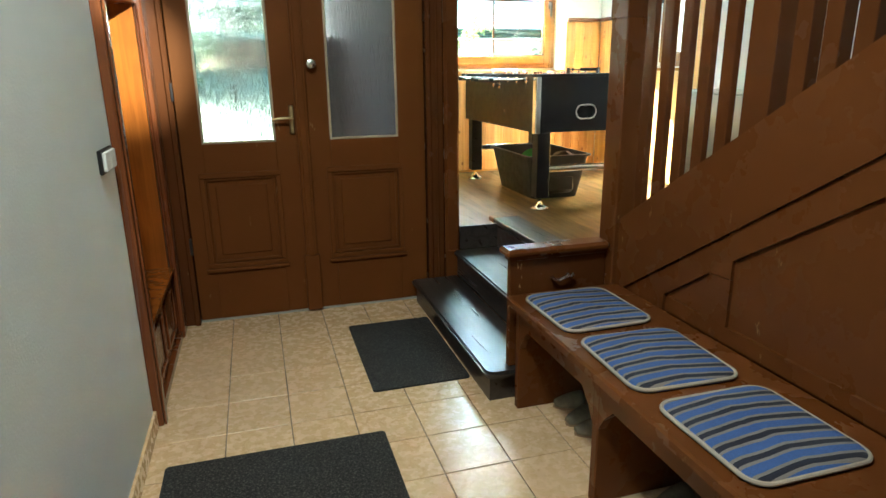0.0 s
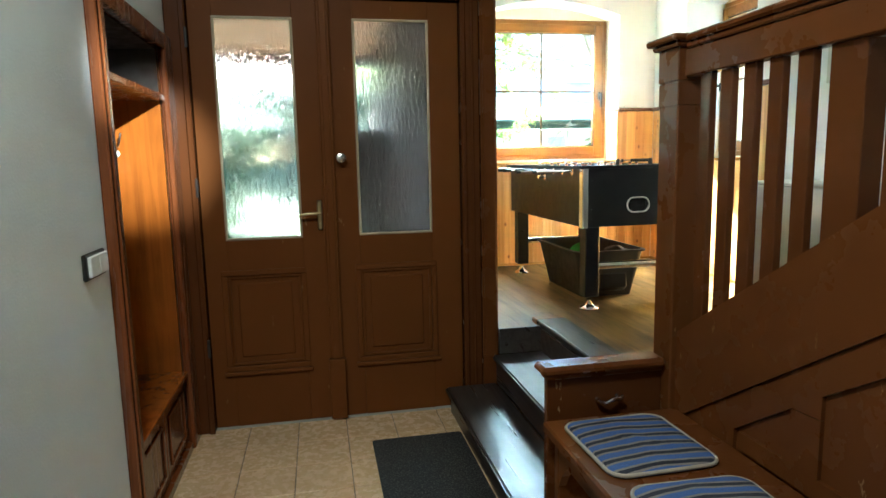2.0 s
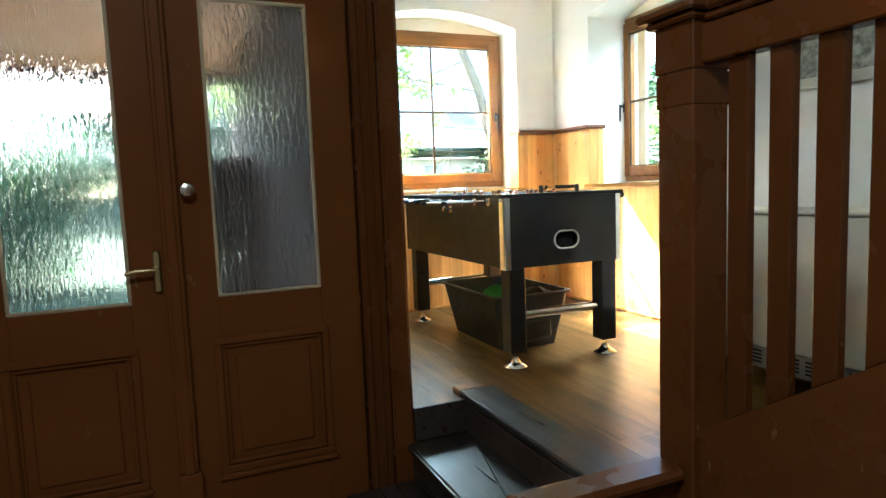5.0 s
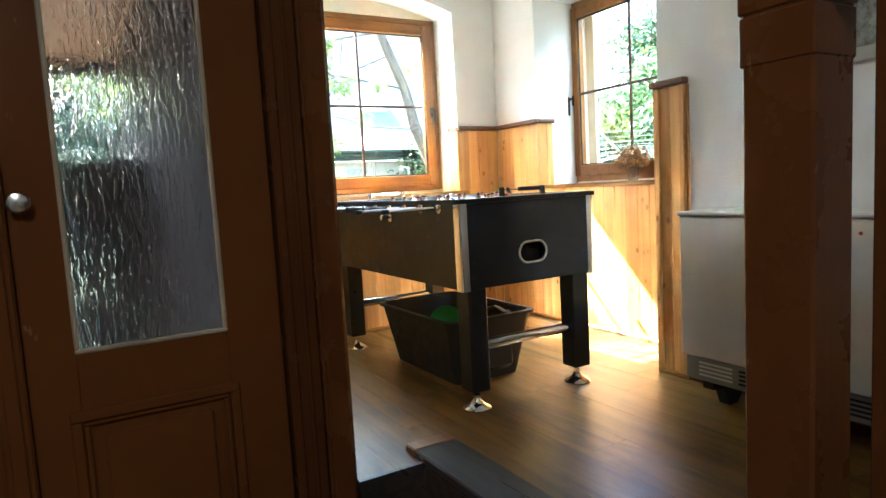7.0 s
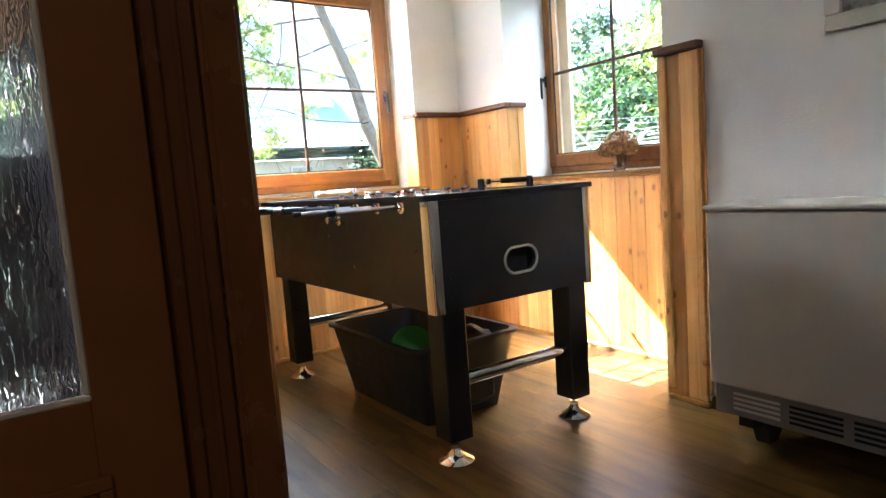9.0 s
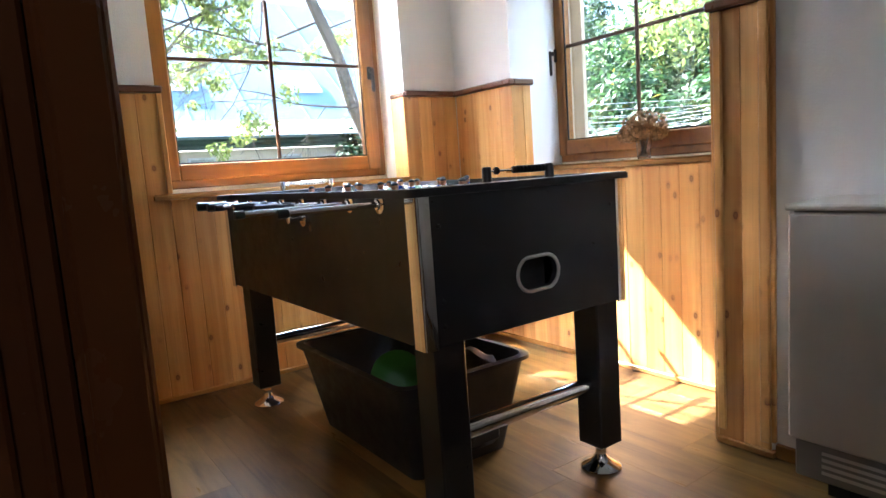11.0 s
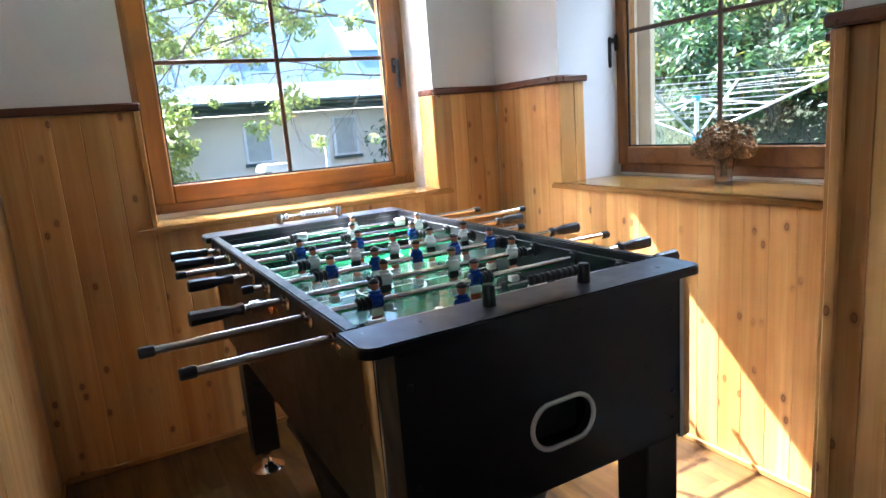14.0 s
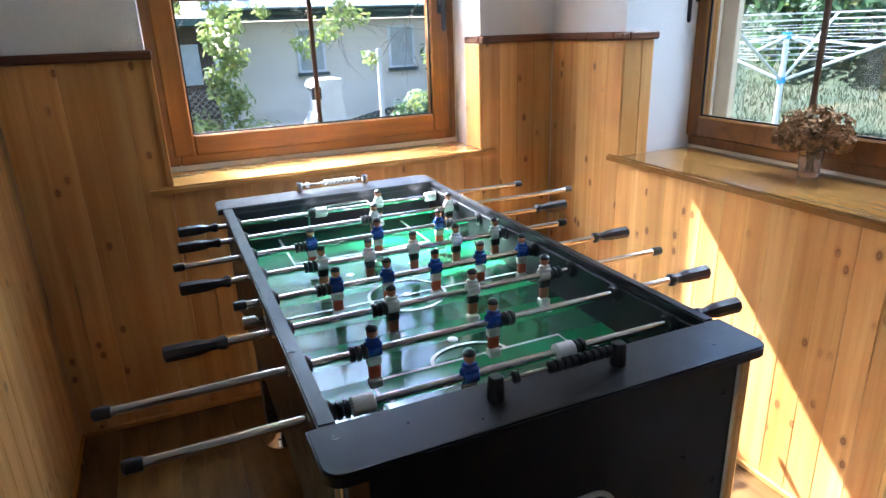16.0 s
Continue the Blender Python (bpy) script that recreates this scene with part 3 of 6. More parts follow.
box_end = thing("step_side_board", (2.80, 3.04, 0), "brown painted side board of the steps with a moulded top rail", "panel")
part("board", boxes((2.598, 3.027, 3.022, 3.052, 0.145, 0.622, 0.003), (2.800, 3.027, 3.022, 3.052, 0.0, 0.145)), REDBROWN, box_end)
part("top_rail", boxes((2.570, 3.026, 2.985, 3.085, 0.624, 0.658, 0.012), (2.590, 3.026, 3.008, 3.066, 0.606, 0.624, 0.005)), BROWN, box_end, "rounded brown top rail with worn edges")
bm = bmesh.new()
for i, s in enumerate((-1, 1)):
    lathe(bm, [(0, 0.011), (0.006, 0.010), (0.012, 0.006), (0.022, 0.006)], (2.82 + s * 0.036, 3.022, 0.520 + s * 0.004), (0, -1, 0), 12)
bent(bm, [(2.772, 2.998, 0.528), (2.785, 2.996, 0.517), (2.803, 2.992, 0.513), (2.820, 2.990, 0.522), (2.838, 2.992, 0.529), (2.855, 2.996, 0.524), (2.868, 2.998, 0.531)], 0.0075)
part("handle", bm, CHROME, box_end, "shiny twisted metal handle", smooth=True)

# ---- the stair side with its newel and balusters ----
def slope_z(y):
    return 0.777 + 0.640 * (2.942 - y)


def low(y):
    return 0.475 + 0.656 * (2.943 - y)


def panel_z(y):
    return 0.761 + 0.640 * (2.334 - y)


stair = thing("stair_side", (3.06, 2.0, 0), "glossy brown painted stair side with newel, level rail and plank balusters", "balustrade", kind="structure")
part("newel_post", boxes((3.028, 3.137, 2.972, 3.086, 0.0, 1.708, 0.005), (3.024, 3.141, 2.968, 3.091, 1.60, 1.708, 0.003), (3.0255, 3.139, 2.970, 3.089, 1.52, 1.597, 0.003)), BROWN, stair)
part("newel_cap", boxes((2.990, 3.170, 2.940, 3.122, 1.722, 1.744, 0.006), (3.006, 3.156, 2.954, 3.106, 1.706, 1.722, 0.006)), BROWN, stair)
part("handrail", boxes((3.024, 3.118, 0.80, 2.939, 1.716, 1.739, 0.007), (3.038, 3.106, 0.80, 2.953, 1.698, 1.717, 0.005)), BROWN, stair)
part("top_rail", boxes((3.048, 3.098, 0.80, 2.971, 1.610, 1.698, 0.004)), BROWN, stair)
planks_y = [(2.886 - 0.1033 * k, 0.026, 0.025) for k in range(5)] + [(2.342, 0.052, 0.062)] + [(2.206 - 0.0915 * k, 0.0265, 0.045) for k in range(6)]
for y, half, deep in planks_y:
    bm = bmesh.new()
    prism(bm, [(y - half, slope_z(y - half) + 0.0006), (y + half, slope_z(y + half) + 0.0006), (y + half, 1.6095), (y - half, 1.6095)], "X", 3.068, 3.068 + deep)
    bmesh.ops.recalc_face_normals(bm, faces=bm.faces)
    bmesh.ops.bevel(bm, geom=[e for e in bm.edges if abs(e.verts[0].co.z - e.verts[1].co.z) > 0.02], offset=0.0025, segments=1, affect="EDGES")
    part("baluster", bm, REDBROWN, stair)
bm = bmesh.new()
prism(bm, [(2.971, 0.435), (2.971, slope_z(2.971)), (1.648, slope_z(1.648)), (0.80, 1.600), (0.80, 0.435)], "X", 3.064, 3.132)
part("side_panel", bm, BROWN, stair)
bm = bmesh.new()
prism(bm, [(2.971, low(2.971)), (2.971, slope_z(2.971) - 0.002), (1.648, slope_z(1.648) - 0.002), (1.32, 1.606), (1.32, low(1.32))], "X", 3.050, 3.0635)
part("string_board", bm, BROWN, stair)
bm = bmesh.new()
prism(bm, [(2.971, low(2.971) - 0.014), (2.971, low(2.971) - 0.001), (1.32, low(1.32) - 0.001), (1.32, low(1.32) - 0.014)], "X", 3.042, 3.0635)
part("string_moulding", bm, BROWN, stair)
# framed panelling under the string
bm = bmesh.new()
prism(bm, [(2.971, 0.0), (2.971, low(2.971) - 0.015), (2.654, low(2.654) - 0.015), (2.654, 0.541), (2.680, 0.0)], "X", 3.052, 3.0638)
prism(bm, [(2.654, 0.541), (2.654, low(2.654) - 0.015), (2.334, low(2.334) - 0.015), (2.334, 0.700), (2.432, 0.694)], "X", 3.052, 3.0638)
prism(bm, [(2.455, 0.541), (2.432, 0.692), (2.334, 0.698), (2.334, 0.541)], "X", 3.0522, 3.0638)
prism(bm, [(2.334, panel_z(2.334)), (2.334, low(2.334) - 0.015), (1.32, low(1.32) - 0.015), (1.32, panel_z(1.32))], "X", 3.052, 3.0638)
part("panel_frame", bm, BROWN, stair)
part("panel_frame_low", boxes((3.052, 3.0638, 0.80, 2.63, 0.486, 0.541)), BROWN, stair)
part("lower_boarding", boxes((3.062, 3.080, 0.80, 2.971, 0.0, 0.434)), REDBROWN, stair)

# ---- the bench with its cushions ----
bench = thing("bench", (2.78, 2.0, 0), "long brown painted wooden bench against the stair side", "bench")
part("seat", boxes((2.560, 3.051, 0.95, 2.965, 0.447, 0.485, 0.007)), BROWN, bench)
legs_y = [2.955, 2.345, 1.735, 1.125]
for yl in legs_y:
    part("leg", boxes((2.599, 3.040, yl - 0.035, yl, 0.0, 0.447, 0.004)), BROWN, bench)
bm = bmesh.new()
for ya, yb in zip(legs_y, legs_y[1:]):
    a, b = ya - 0.035, yb
    prism(bm, [(a, 0.447), (a, 0.27), (a - 0.03, 0.32), (a - 0.075, 0.368), (b + 0.075, 0.368), (b + 0.03, 0.32), (b, 0.27), (b, 0.447)], "X", 2.600, 2.6275)
part("apron", bm, BROWN, bench)



def rounded_rect(x0, x1, y0, y1, r, n=6):
    pts = []
    for cx, cy, a0 in ((x1 - r, y1 - r, 0), (x0 + r, y1 - r, 90), (x0 + r, y0 + r, 180), (x1 - r, y0 + r, 270)):
        for i in range(n + 1):
            a = radians(a0 + 90 * i / n)
            pts.append((cx + r * math.cos(a), cy + r * math.sin(a)))
    return pts


def cushion(yc, turn, label):
    c = thing("seat_cushion", (2.775, yc, 0.486), label, "cushion", "cushions on the bench")
    c.rotation_euler[2] = radians(turn)
    bm = bmesh.new()
    out = rounded_rect(-0.168, 0.168, -0.180, 0.180, 0.05)
    rings = []
    for s, z in ((1.0, 0.0), (1.0, 0.010), (0.95, 0.017), (0.8, 0.020), (0.5, 0.021), (0.2, 0.0215)):
        rings.append([bm.verts.new((x * s, yy * s, z + (0.003 * math.sin(9 * x + 14 * yy + yc * 5) if s < 0.97 else 0))) for x, yy in out])
    n = len(out)
    for a, b in zip(rings, rings[1:]):
        for i in range(n):
            bm.faces.new([a[i], a[(i + 1) % n], b[(i + 1) % n], b[i]])
    bm.faces.new(rings[-1])
    bm.faces.new(list(reversed(rings[0])))
    pad = part("pad", bm, FABRIC, None, smooth=True)
    pad.parent = c
    bm = bmesh.new()
    loop = [(x * 1.005, yy * 1.005, 0.009) for x, yy in out]
    bent(bm, loop + [loop[0], loop[1]], 0.0058, 8)
    rim = part("piping", bm, PIPING, None, "cream woven edge piping", smooth=True)
    rim.parent = c
    return c


cushion(2.727, 1, "blue, grey and dark striped flat seat cushion beside the newel")
cushion(2.300, -2, "blue and grey striped flat cushion midway along the bench")
cushion(1.880, 0, "bright blue striped flat cushion near the bench end")


def slipper(x, y, z, turn):
    s = thing("slipper", (x, y, z), "worn grey felt slipper under the bench", "slipper", "slippers under the bench")
    s.rotation_euler[2] = radians(turn)
    bm = bmesh.new()
    out = [(0.045 * math.cos(a) * (1 - 0.12 * math.sin(a)), 0.13 * math.sin(a)) for a in [2 * math.pi * i / 20 for i in range(20)]]
    prism(bm, out, "Z", 0.0, 0.014)
    part("sole", bm, SLIPPER_SOLE).parent = s
    bm = bmesh.new()
    rows = []
    for j in range(7):
        yy = 0.01 + 0.115 * j / 6
        w = 0.046 * math.sqrt(max(0.02, 1 - (yy / 0.132) ** 2)) + 0.002
        h = 0.052 - 0.030 * (j / 6) ** 1.5
        rows.append([bm.verts.new((w * math.cos(math.pi * i / 8), yy, 0.012 + h * math.sin(math.pi * i / 8))) for i in range(9)])
    for a, b in zip(rows, rows[1:]):
        for i in range(8):
            bm.faces.new([a[i], b[i], b[i + 1], a[i + 1]])
    bm.faces.new(rows[-1])
    solid = part("upper", bm, SLIPPER, smooth=True)
    solid.parent = s
    mod = solid.modifiers.new("thick", "SOLIDIFY")
    mod.thickness = 0.004


for sx, sy, tr in ((2.875, 2.870, 80), (2.86, 2.770, 98), (2.86, 2.670, 84), (2.90, 2.235, 96), (2.90, 2.125, 82), (2.85, 1.60, 85)):
    slipper(sx, sy, 0.0, tr)

# ---- the closet in the hall wall ----
closet = thing("closet", (1.06, 3.76, 0), "reddish brown varnished built-in coat closet with a seat and shelf", "closet")
part("side_panel", boxes((0.935, 1.186, 4.118, 4.140, 0.0, 1.88)), CLOSET, closet)
part("side_panel", boxes((0.935, 1.188, 3.295, 3.312, 0.0, 1.88)), CLOSET, closet)
part("back_panel", boxes((0.932, 0.946, 3.313, 4.117, 0.0, 1.88)), CLOSET, closet)
part("top_panel", boxes((0.948, 1.188, 3.313, 4.117, 1.872, 1.89)), CLOSET_DARK, closet)
# thin near-black sheets over the panels, standing in for the shade above the shelf
part("upper_lining", boxes((0.947, 0.951, 3.314, 4.116, 1.673, 1.871), (0.9515, 1.186, 4.1115, 4.1165, 1.673, 1.871), (0.9515, 1.186, 3.3135, 3.318, 1.673, 1.871), (0.9515, 1.186, 3.319, 4.111, 1.673, 1.677), (0.9515, 1.186, 3.319, 4.111, 1.867, 1.871)), plain("compartment_shade", (0.018, 0.010, 0.006), 0.7), closet, "near-black sheets, the upper compartment's shade put into colour")
part("shelf", boxes((0.948, 1.206, 3.313, 4.117, 1.644, 1.672, 0.003)), CLOSET_DARK, closet)
part("seat", boxes((0.948, 1.213, 3.313, 4.117, 0.372, 0.394, 0.004)), CLOSET, closet, "orange-brown varnished seat board")
part("frame", boxes((1.186, 1.222, 3.225, 3.297, 0.0, 1.945, 0.005), (1.1865, 1.222, 4.141, 4.272, 0.0, 1.945, 0.005), (1.200, 1.2225, 4.119, 4.1405, 0.0, 1.872, 0.006), (1.186, 1.222, 3.298, 4.140, 1.873, 1.945, 0.005), (1.224, 1.232, 3.235, 3.27, 0.0, 1.94, 0.003), (1.186, 1.212, 3.298, 4.118, 0.0, 0.04, 0.003)), CLOSET_DARK, closet)
for i in range(2):
    y0 = 3.318 + i * 0.400
    cab = part("drawer_front", boxes((1.175, 1.192, y0, y0 + 0.395, 0.045, 0.366, 0.004)), CLOSET_DARK, closet)
    bm = bmesh.new()
    box(bm, 1.192, 1.200, y0 + 0.05, y0 + 0.345, 0.09, 0.105, 0.003)
    box(bm, 1.192, 1.200, y0 + 0.05, y0 + 0.345, 0.300, 0.315, 0.003)
    box(bm, 1.192, 1.200, y0 + 0.05, y0 + 0.065, 0.105, 0.300, 0.003)
    box(bm, 1.192, 1.200, y0 + 0.33, y0 + 0.345, 0.105, 0.300, 0.003)
    part("panel_moulding", bm, CLOSET_DARK, closet)
part("mirror", boxes((0.947, 0.952, 3.40, 3.98, 1.05, 1.60, 0.001)), MIRROR, closet, "upright mirror at the back of the closet")
for xx, zz in ((0.985, 1.415),):
    bm = bmesh.new()
    lathe(bm, [(0, 0.018), (0.004, 0.018), (0.008, 0.006)], (xx, 4.1175, zz), (0, -1, 0), 12)
    bent(bm, [(xx, 4.112, zz + 0.01), (xx + 0.012, 4.078, zz + 0.016), (xx + 0.032, 4.052, zz + 0.036), (xx + 0.044, 4.042, zz + 0.066), (xx + 0.046, 4.044, zz + 0.088)], 0.005)
    bent(bm, [(xx, 4.112, zz - 0.01), (xx + 0.004, 4.092, zz - 0.032), (xx + 0.012, 4.074, zz - 0.036), (xx + 0.018, 4.066, zz - 0.020)], 0.0045)
    part("coat_hook", bm, STEEL, closet, "bright metal double coat hook", smooth=True)

switch = thing("light_switch", (1.19, 3.10, 1.06), "white double rocker light switch with a dark surround", "light switch")
part("surround", boxes((1.1905, 1.203, 2.990, 3.158, 1.034, 1.112, 0.004)), BLACK_PLASTIC, switch, "dark plastic surround")
part("rocker", boxes((1.203, 1.214, 3.000, 3.072, 1.043, 1.104, 0.003)), WHITE_PLASTIC, switch)
part("rocker", boxes((1.203, 1.214, 3.0745, 3.148, 1.043, 1.104, 0.003)), WHITE_PLASTIC, switch)

tagged(part("baseboard_hall", boxes((1.1905, 1.203, -1.95, 3.222, 0.0, 0.075, 0.002)), TILE), "beige tiled skirting with a pale top edge", "baseboard", kind="structure")


def door_mat(x0, x1, y0, y1, label):
    bm = bmesh.new()
    prism(bm, rounded_rect(x0, x1, y0, y1, 0.015, 3), "Z", 0.001, 0.009)
    m = part("door_mat", bm, MAT)
    tagged(m, label, "door mat", "door mats in the hall")


door_mat(2.062, 2.505, 3.235, 3.985, "small dark grey ribbed door mat before the steps")
door_mat(1.262, 2.045, 1.75, 2.920, "large black ribbed door mat on the beige tiles")

# ---- the pine boarding and window boards ----
boarding = {}


def clad_mesh(width, height, depth, key):
    k = ("clad", round(width, 4), round(height, 4), key)
    if k not in boarding:
        bm = bmesh.new()
        if key == "Y":        # faces -y
            box(bm, 0.0002, width - 0.0002, 0, depth, 0, height, 0.0018)
        else:                 # faces -x or +x
            box(bm, 0, depth, 0.0002, width - 0.0002, 0, height, 0.0018)
        me = bpy.data.meshes.new("board")
        bm.to_mesh(me)
        bm.free()
        me.materials.append(PINE_UP)
        boarding[k] = me
    return boarding[k]


BOARD = 0.0885
CLADDING = []      # (wall name, label, axis, face, start, end, z0, z1)
Z0 = FLOOR_UP
CLADDING += [
    ("boarding_west", "knotty pine boarding on the wall by the steps", "X", 2.790, 4.57, 6.252, Z0, 1.748),
    ("boarding_north", "knotty pine boarding beside the window", "Y", 6.250, 2.8025, 3.250, Z0, 1.748),
    ("boarding_under_window", "knotty pine boarding under the window board", "Y", 6.250, 3.250, 4.470, Z0, 1.302),
    ("boarding_corner", "knotty pine boarding in the sunny corner", "Y", 6.250, 4.470, 4.8075, Z0, 1.748),
    ("boarding_east", "knotty pine boarding between corner and side window", "X", 4.808, 5.790, 6.248, Z0, 1.748),
    ("boarding_under_side_window", "sunlit knotty pine boarding under the side window board", "X", 4.808, 4.680, 5.790, Z0, 1.311),
    ("boarding_by_pier", "knotty pine boarding beside the wall pier", "X", 4.808, 4.478, 4.680, Z0, 1.748),
    ("boarding_pier_side", "knotty pine boarding on the side of the pier", "Y", 4.4665, 4.422, 4.806, Z0, 1.748),
    ("boarding_pier", "narrow knotty pine boarding on the wall pier", "X", 4.425, 4.305, 4.468, Z0, 1.748),
]


def cladding_row(name, label, axis, face, a, b, z0, z1, back=False):
    wall = thing(name, (face if axis == "X" else a, a if axis == "X" else face, z0), label, "wall boarding", kind="structure")
    n = max(1, round((b - a) / BOARD))
    w = (b - a) / n
    me = clad_mesh(w, z1 - z0, 0.012, axis)
    for i in range(n):
        o = new("board", me)
        o.parent = wall
        o.location = (0, i * w, 0) if axis == "X" else (i * w, 0, 0)
    return wall


def sill(name, outline, label, mat, top=SILL):
    bm = bmesh.new()
    prism(bm, outline, "Z", top - 0.024, top)
    bmesh.ops.recalc_face_normals(bm, faces=bm.faces)
    bmesh.ops.bevel(bm, geom=[e for e in bm.edges if abs(e.verts[0].co.z - e.verts[1].co.z) < 1e-6 and e.verts[0].co.z > top - 0.001], offset=0.007, segments=3, affect="EDGES")
    tagged(part(name, bm, mat, smooth=True), label, "window board", kind="structure")


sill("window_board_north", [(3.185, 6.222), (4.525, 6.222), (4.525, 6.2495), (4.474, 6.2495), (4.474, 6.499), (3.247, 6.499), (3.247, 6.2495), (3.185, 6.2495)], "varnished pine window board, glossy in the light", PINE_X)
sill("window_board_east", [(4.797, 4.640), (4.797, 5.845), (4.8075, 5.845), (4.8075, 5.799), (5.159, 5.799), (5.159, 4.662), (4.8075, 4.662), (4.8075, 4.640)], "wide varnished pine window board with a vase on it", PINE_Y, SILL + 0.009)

caps = thing("cap_rail", (4.0, 5.6, 1.75), "brown stained cap rail on top of the pine boarding", "trim", kind="structure")
for r in ((2.780, 2.822, 4.57, 6.228), (2.822, 3.268, 6.228, 6.262), (3.236, 3.268, 6.262, 6.33), (4.468, 4.784, 6.228, 6.262), (4.468, 4.490, 6.262, 6.400),
          (4.784, 4.820, 5.772, 6.262), (4.820, 4.955, 5.772, 5.800), (4.784, 4.820, 4.483, 4.700), (4.820, 4.92, 4.668, 4.70), (4.422, 4.820, 4.463, 4.483), (4.398, 4.440, 4.292, 4.483)):
    part("rail", boxes((r[0], r[1], r[2], r[3], 1.749, 1.778, 0.006)), CAP, caps)
# boarding that returns into the window recesses
trims = thing("recess_boarding", (4.0, 6.0, SILL), "pine boards lining the sides of the window recesses", "wall boarding", kind="structure")
part("board", boxes((4.464, 4.4745, 6.253, 6.385, SILL + 0.001, 1.748, 0.002)), PINE_UP, trims)
part("board", boxes((3.2465, 3.258, 6.253, 6.325, SILL + 0.001, 1.748, 0.002)), PINE_UP, trims)
part("board", boxes((4.810, 4.886, 5.786, 5.7995, SILL + 0.001, 1.748, 0.002)), PINE_UP, trims)
part("board", boxes((4.888, 4.940, 5.786, 5.7995, SILL + 0.001, 1.748, 0.002)), PINE_UP, trims)
part("board", boxes((4.810, 4.91, 4.6605, 4.673, SILL + 0.001, 1.748, 0.002)), PINE_UP, trims)
part("edge_bead", boxes((3.240, 3.262, 6.236, 6.2498, SILL + 0.001, 1.748, 0.003)), PINE_UP, trims)
part("edge_bead", boxes((4.412, 4.424, 4.300, 4.330, Z0 + 0.045, 1.748, 0.004), (4.4245, 4.4385, 4.290, 4.304, Z0 + 0.045, 1.748, 0.003)), PINE_UP, trims)
part("edge_bead", boxes((4.412, 4.424, 4.438, 4.4655, Z0 + 0.045, 1.748, 0.004)), PINE_UP, trims)
skirt = thing("pine_skirting", (4.0, 5.5, Z0), "thin pine strip along the foot of the boarding", "baseboard", kind="structure")
for r in ((2.803, 2.817, 4.57, 6.236), (2.817, 4.796, 6.236, 6.249), (4.794, 4.807, 4.478, 6.236), (4.410, 4.4235, 4.293, 4.4665), (4.410, 4.4385, 4.289, 4.3035)):
    part("strip", boxes((*r, Z0 + 0.001, Z0 + 0.022, 0.003)), PINE_X, skirt)
tagged(part("baseboard_heater_wall", boxes((4.4235, 4.4385, 0.02, 4.290, Z0 + 0.001, Z0 + 0.045, 0.003)), PINE_Y), "pine baseboard behind the heater", "baseboard", kind="structure")


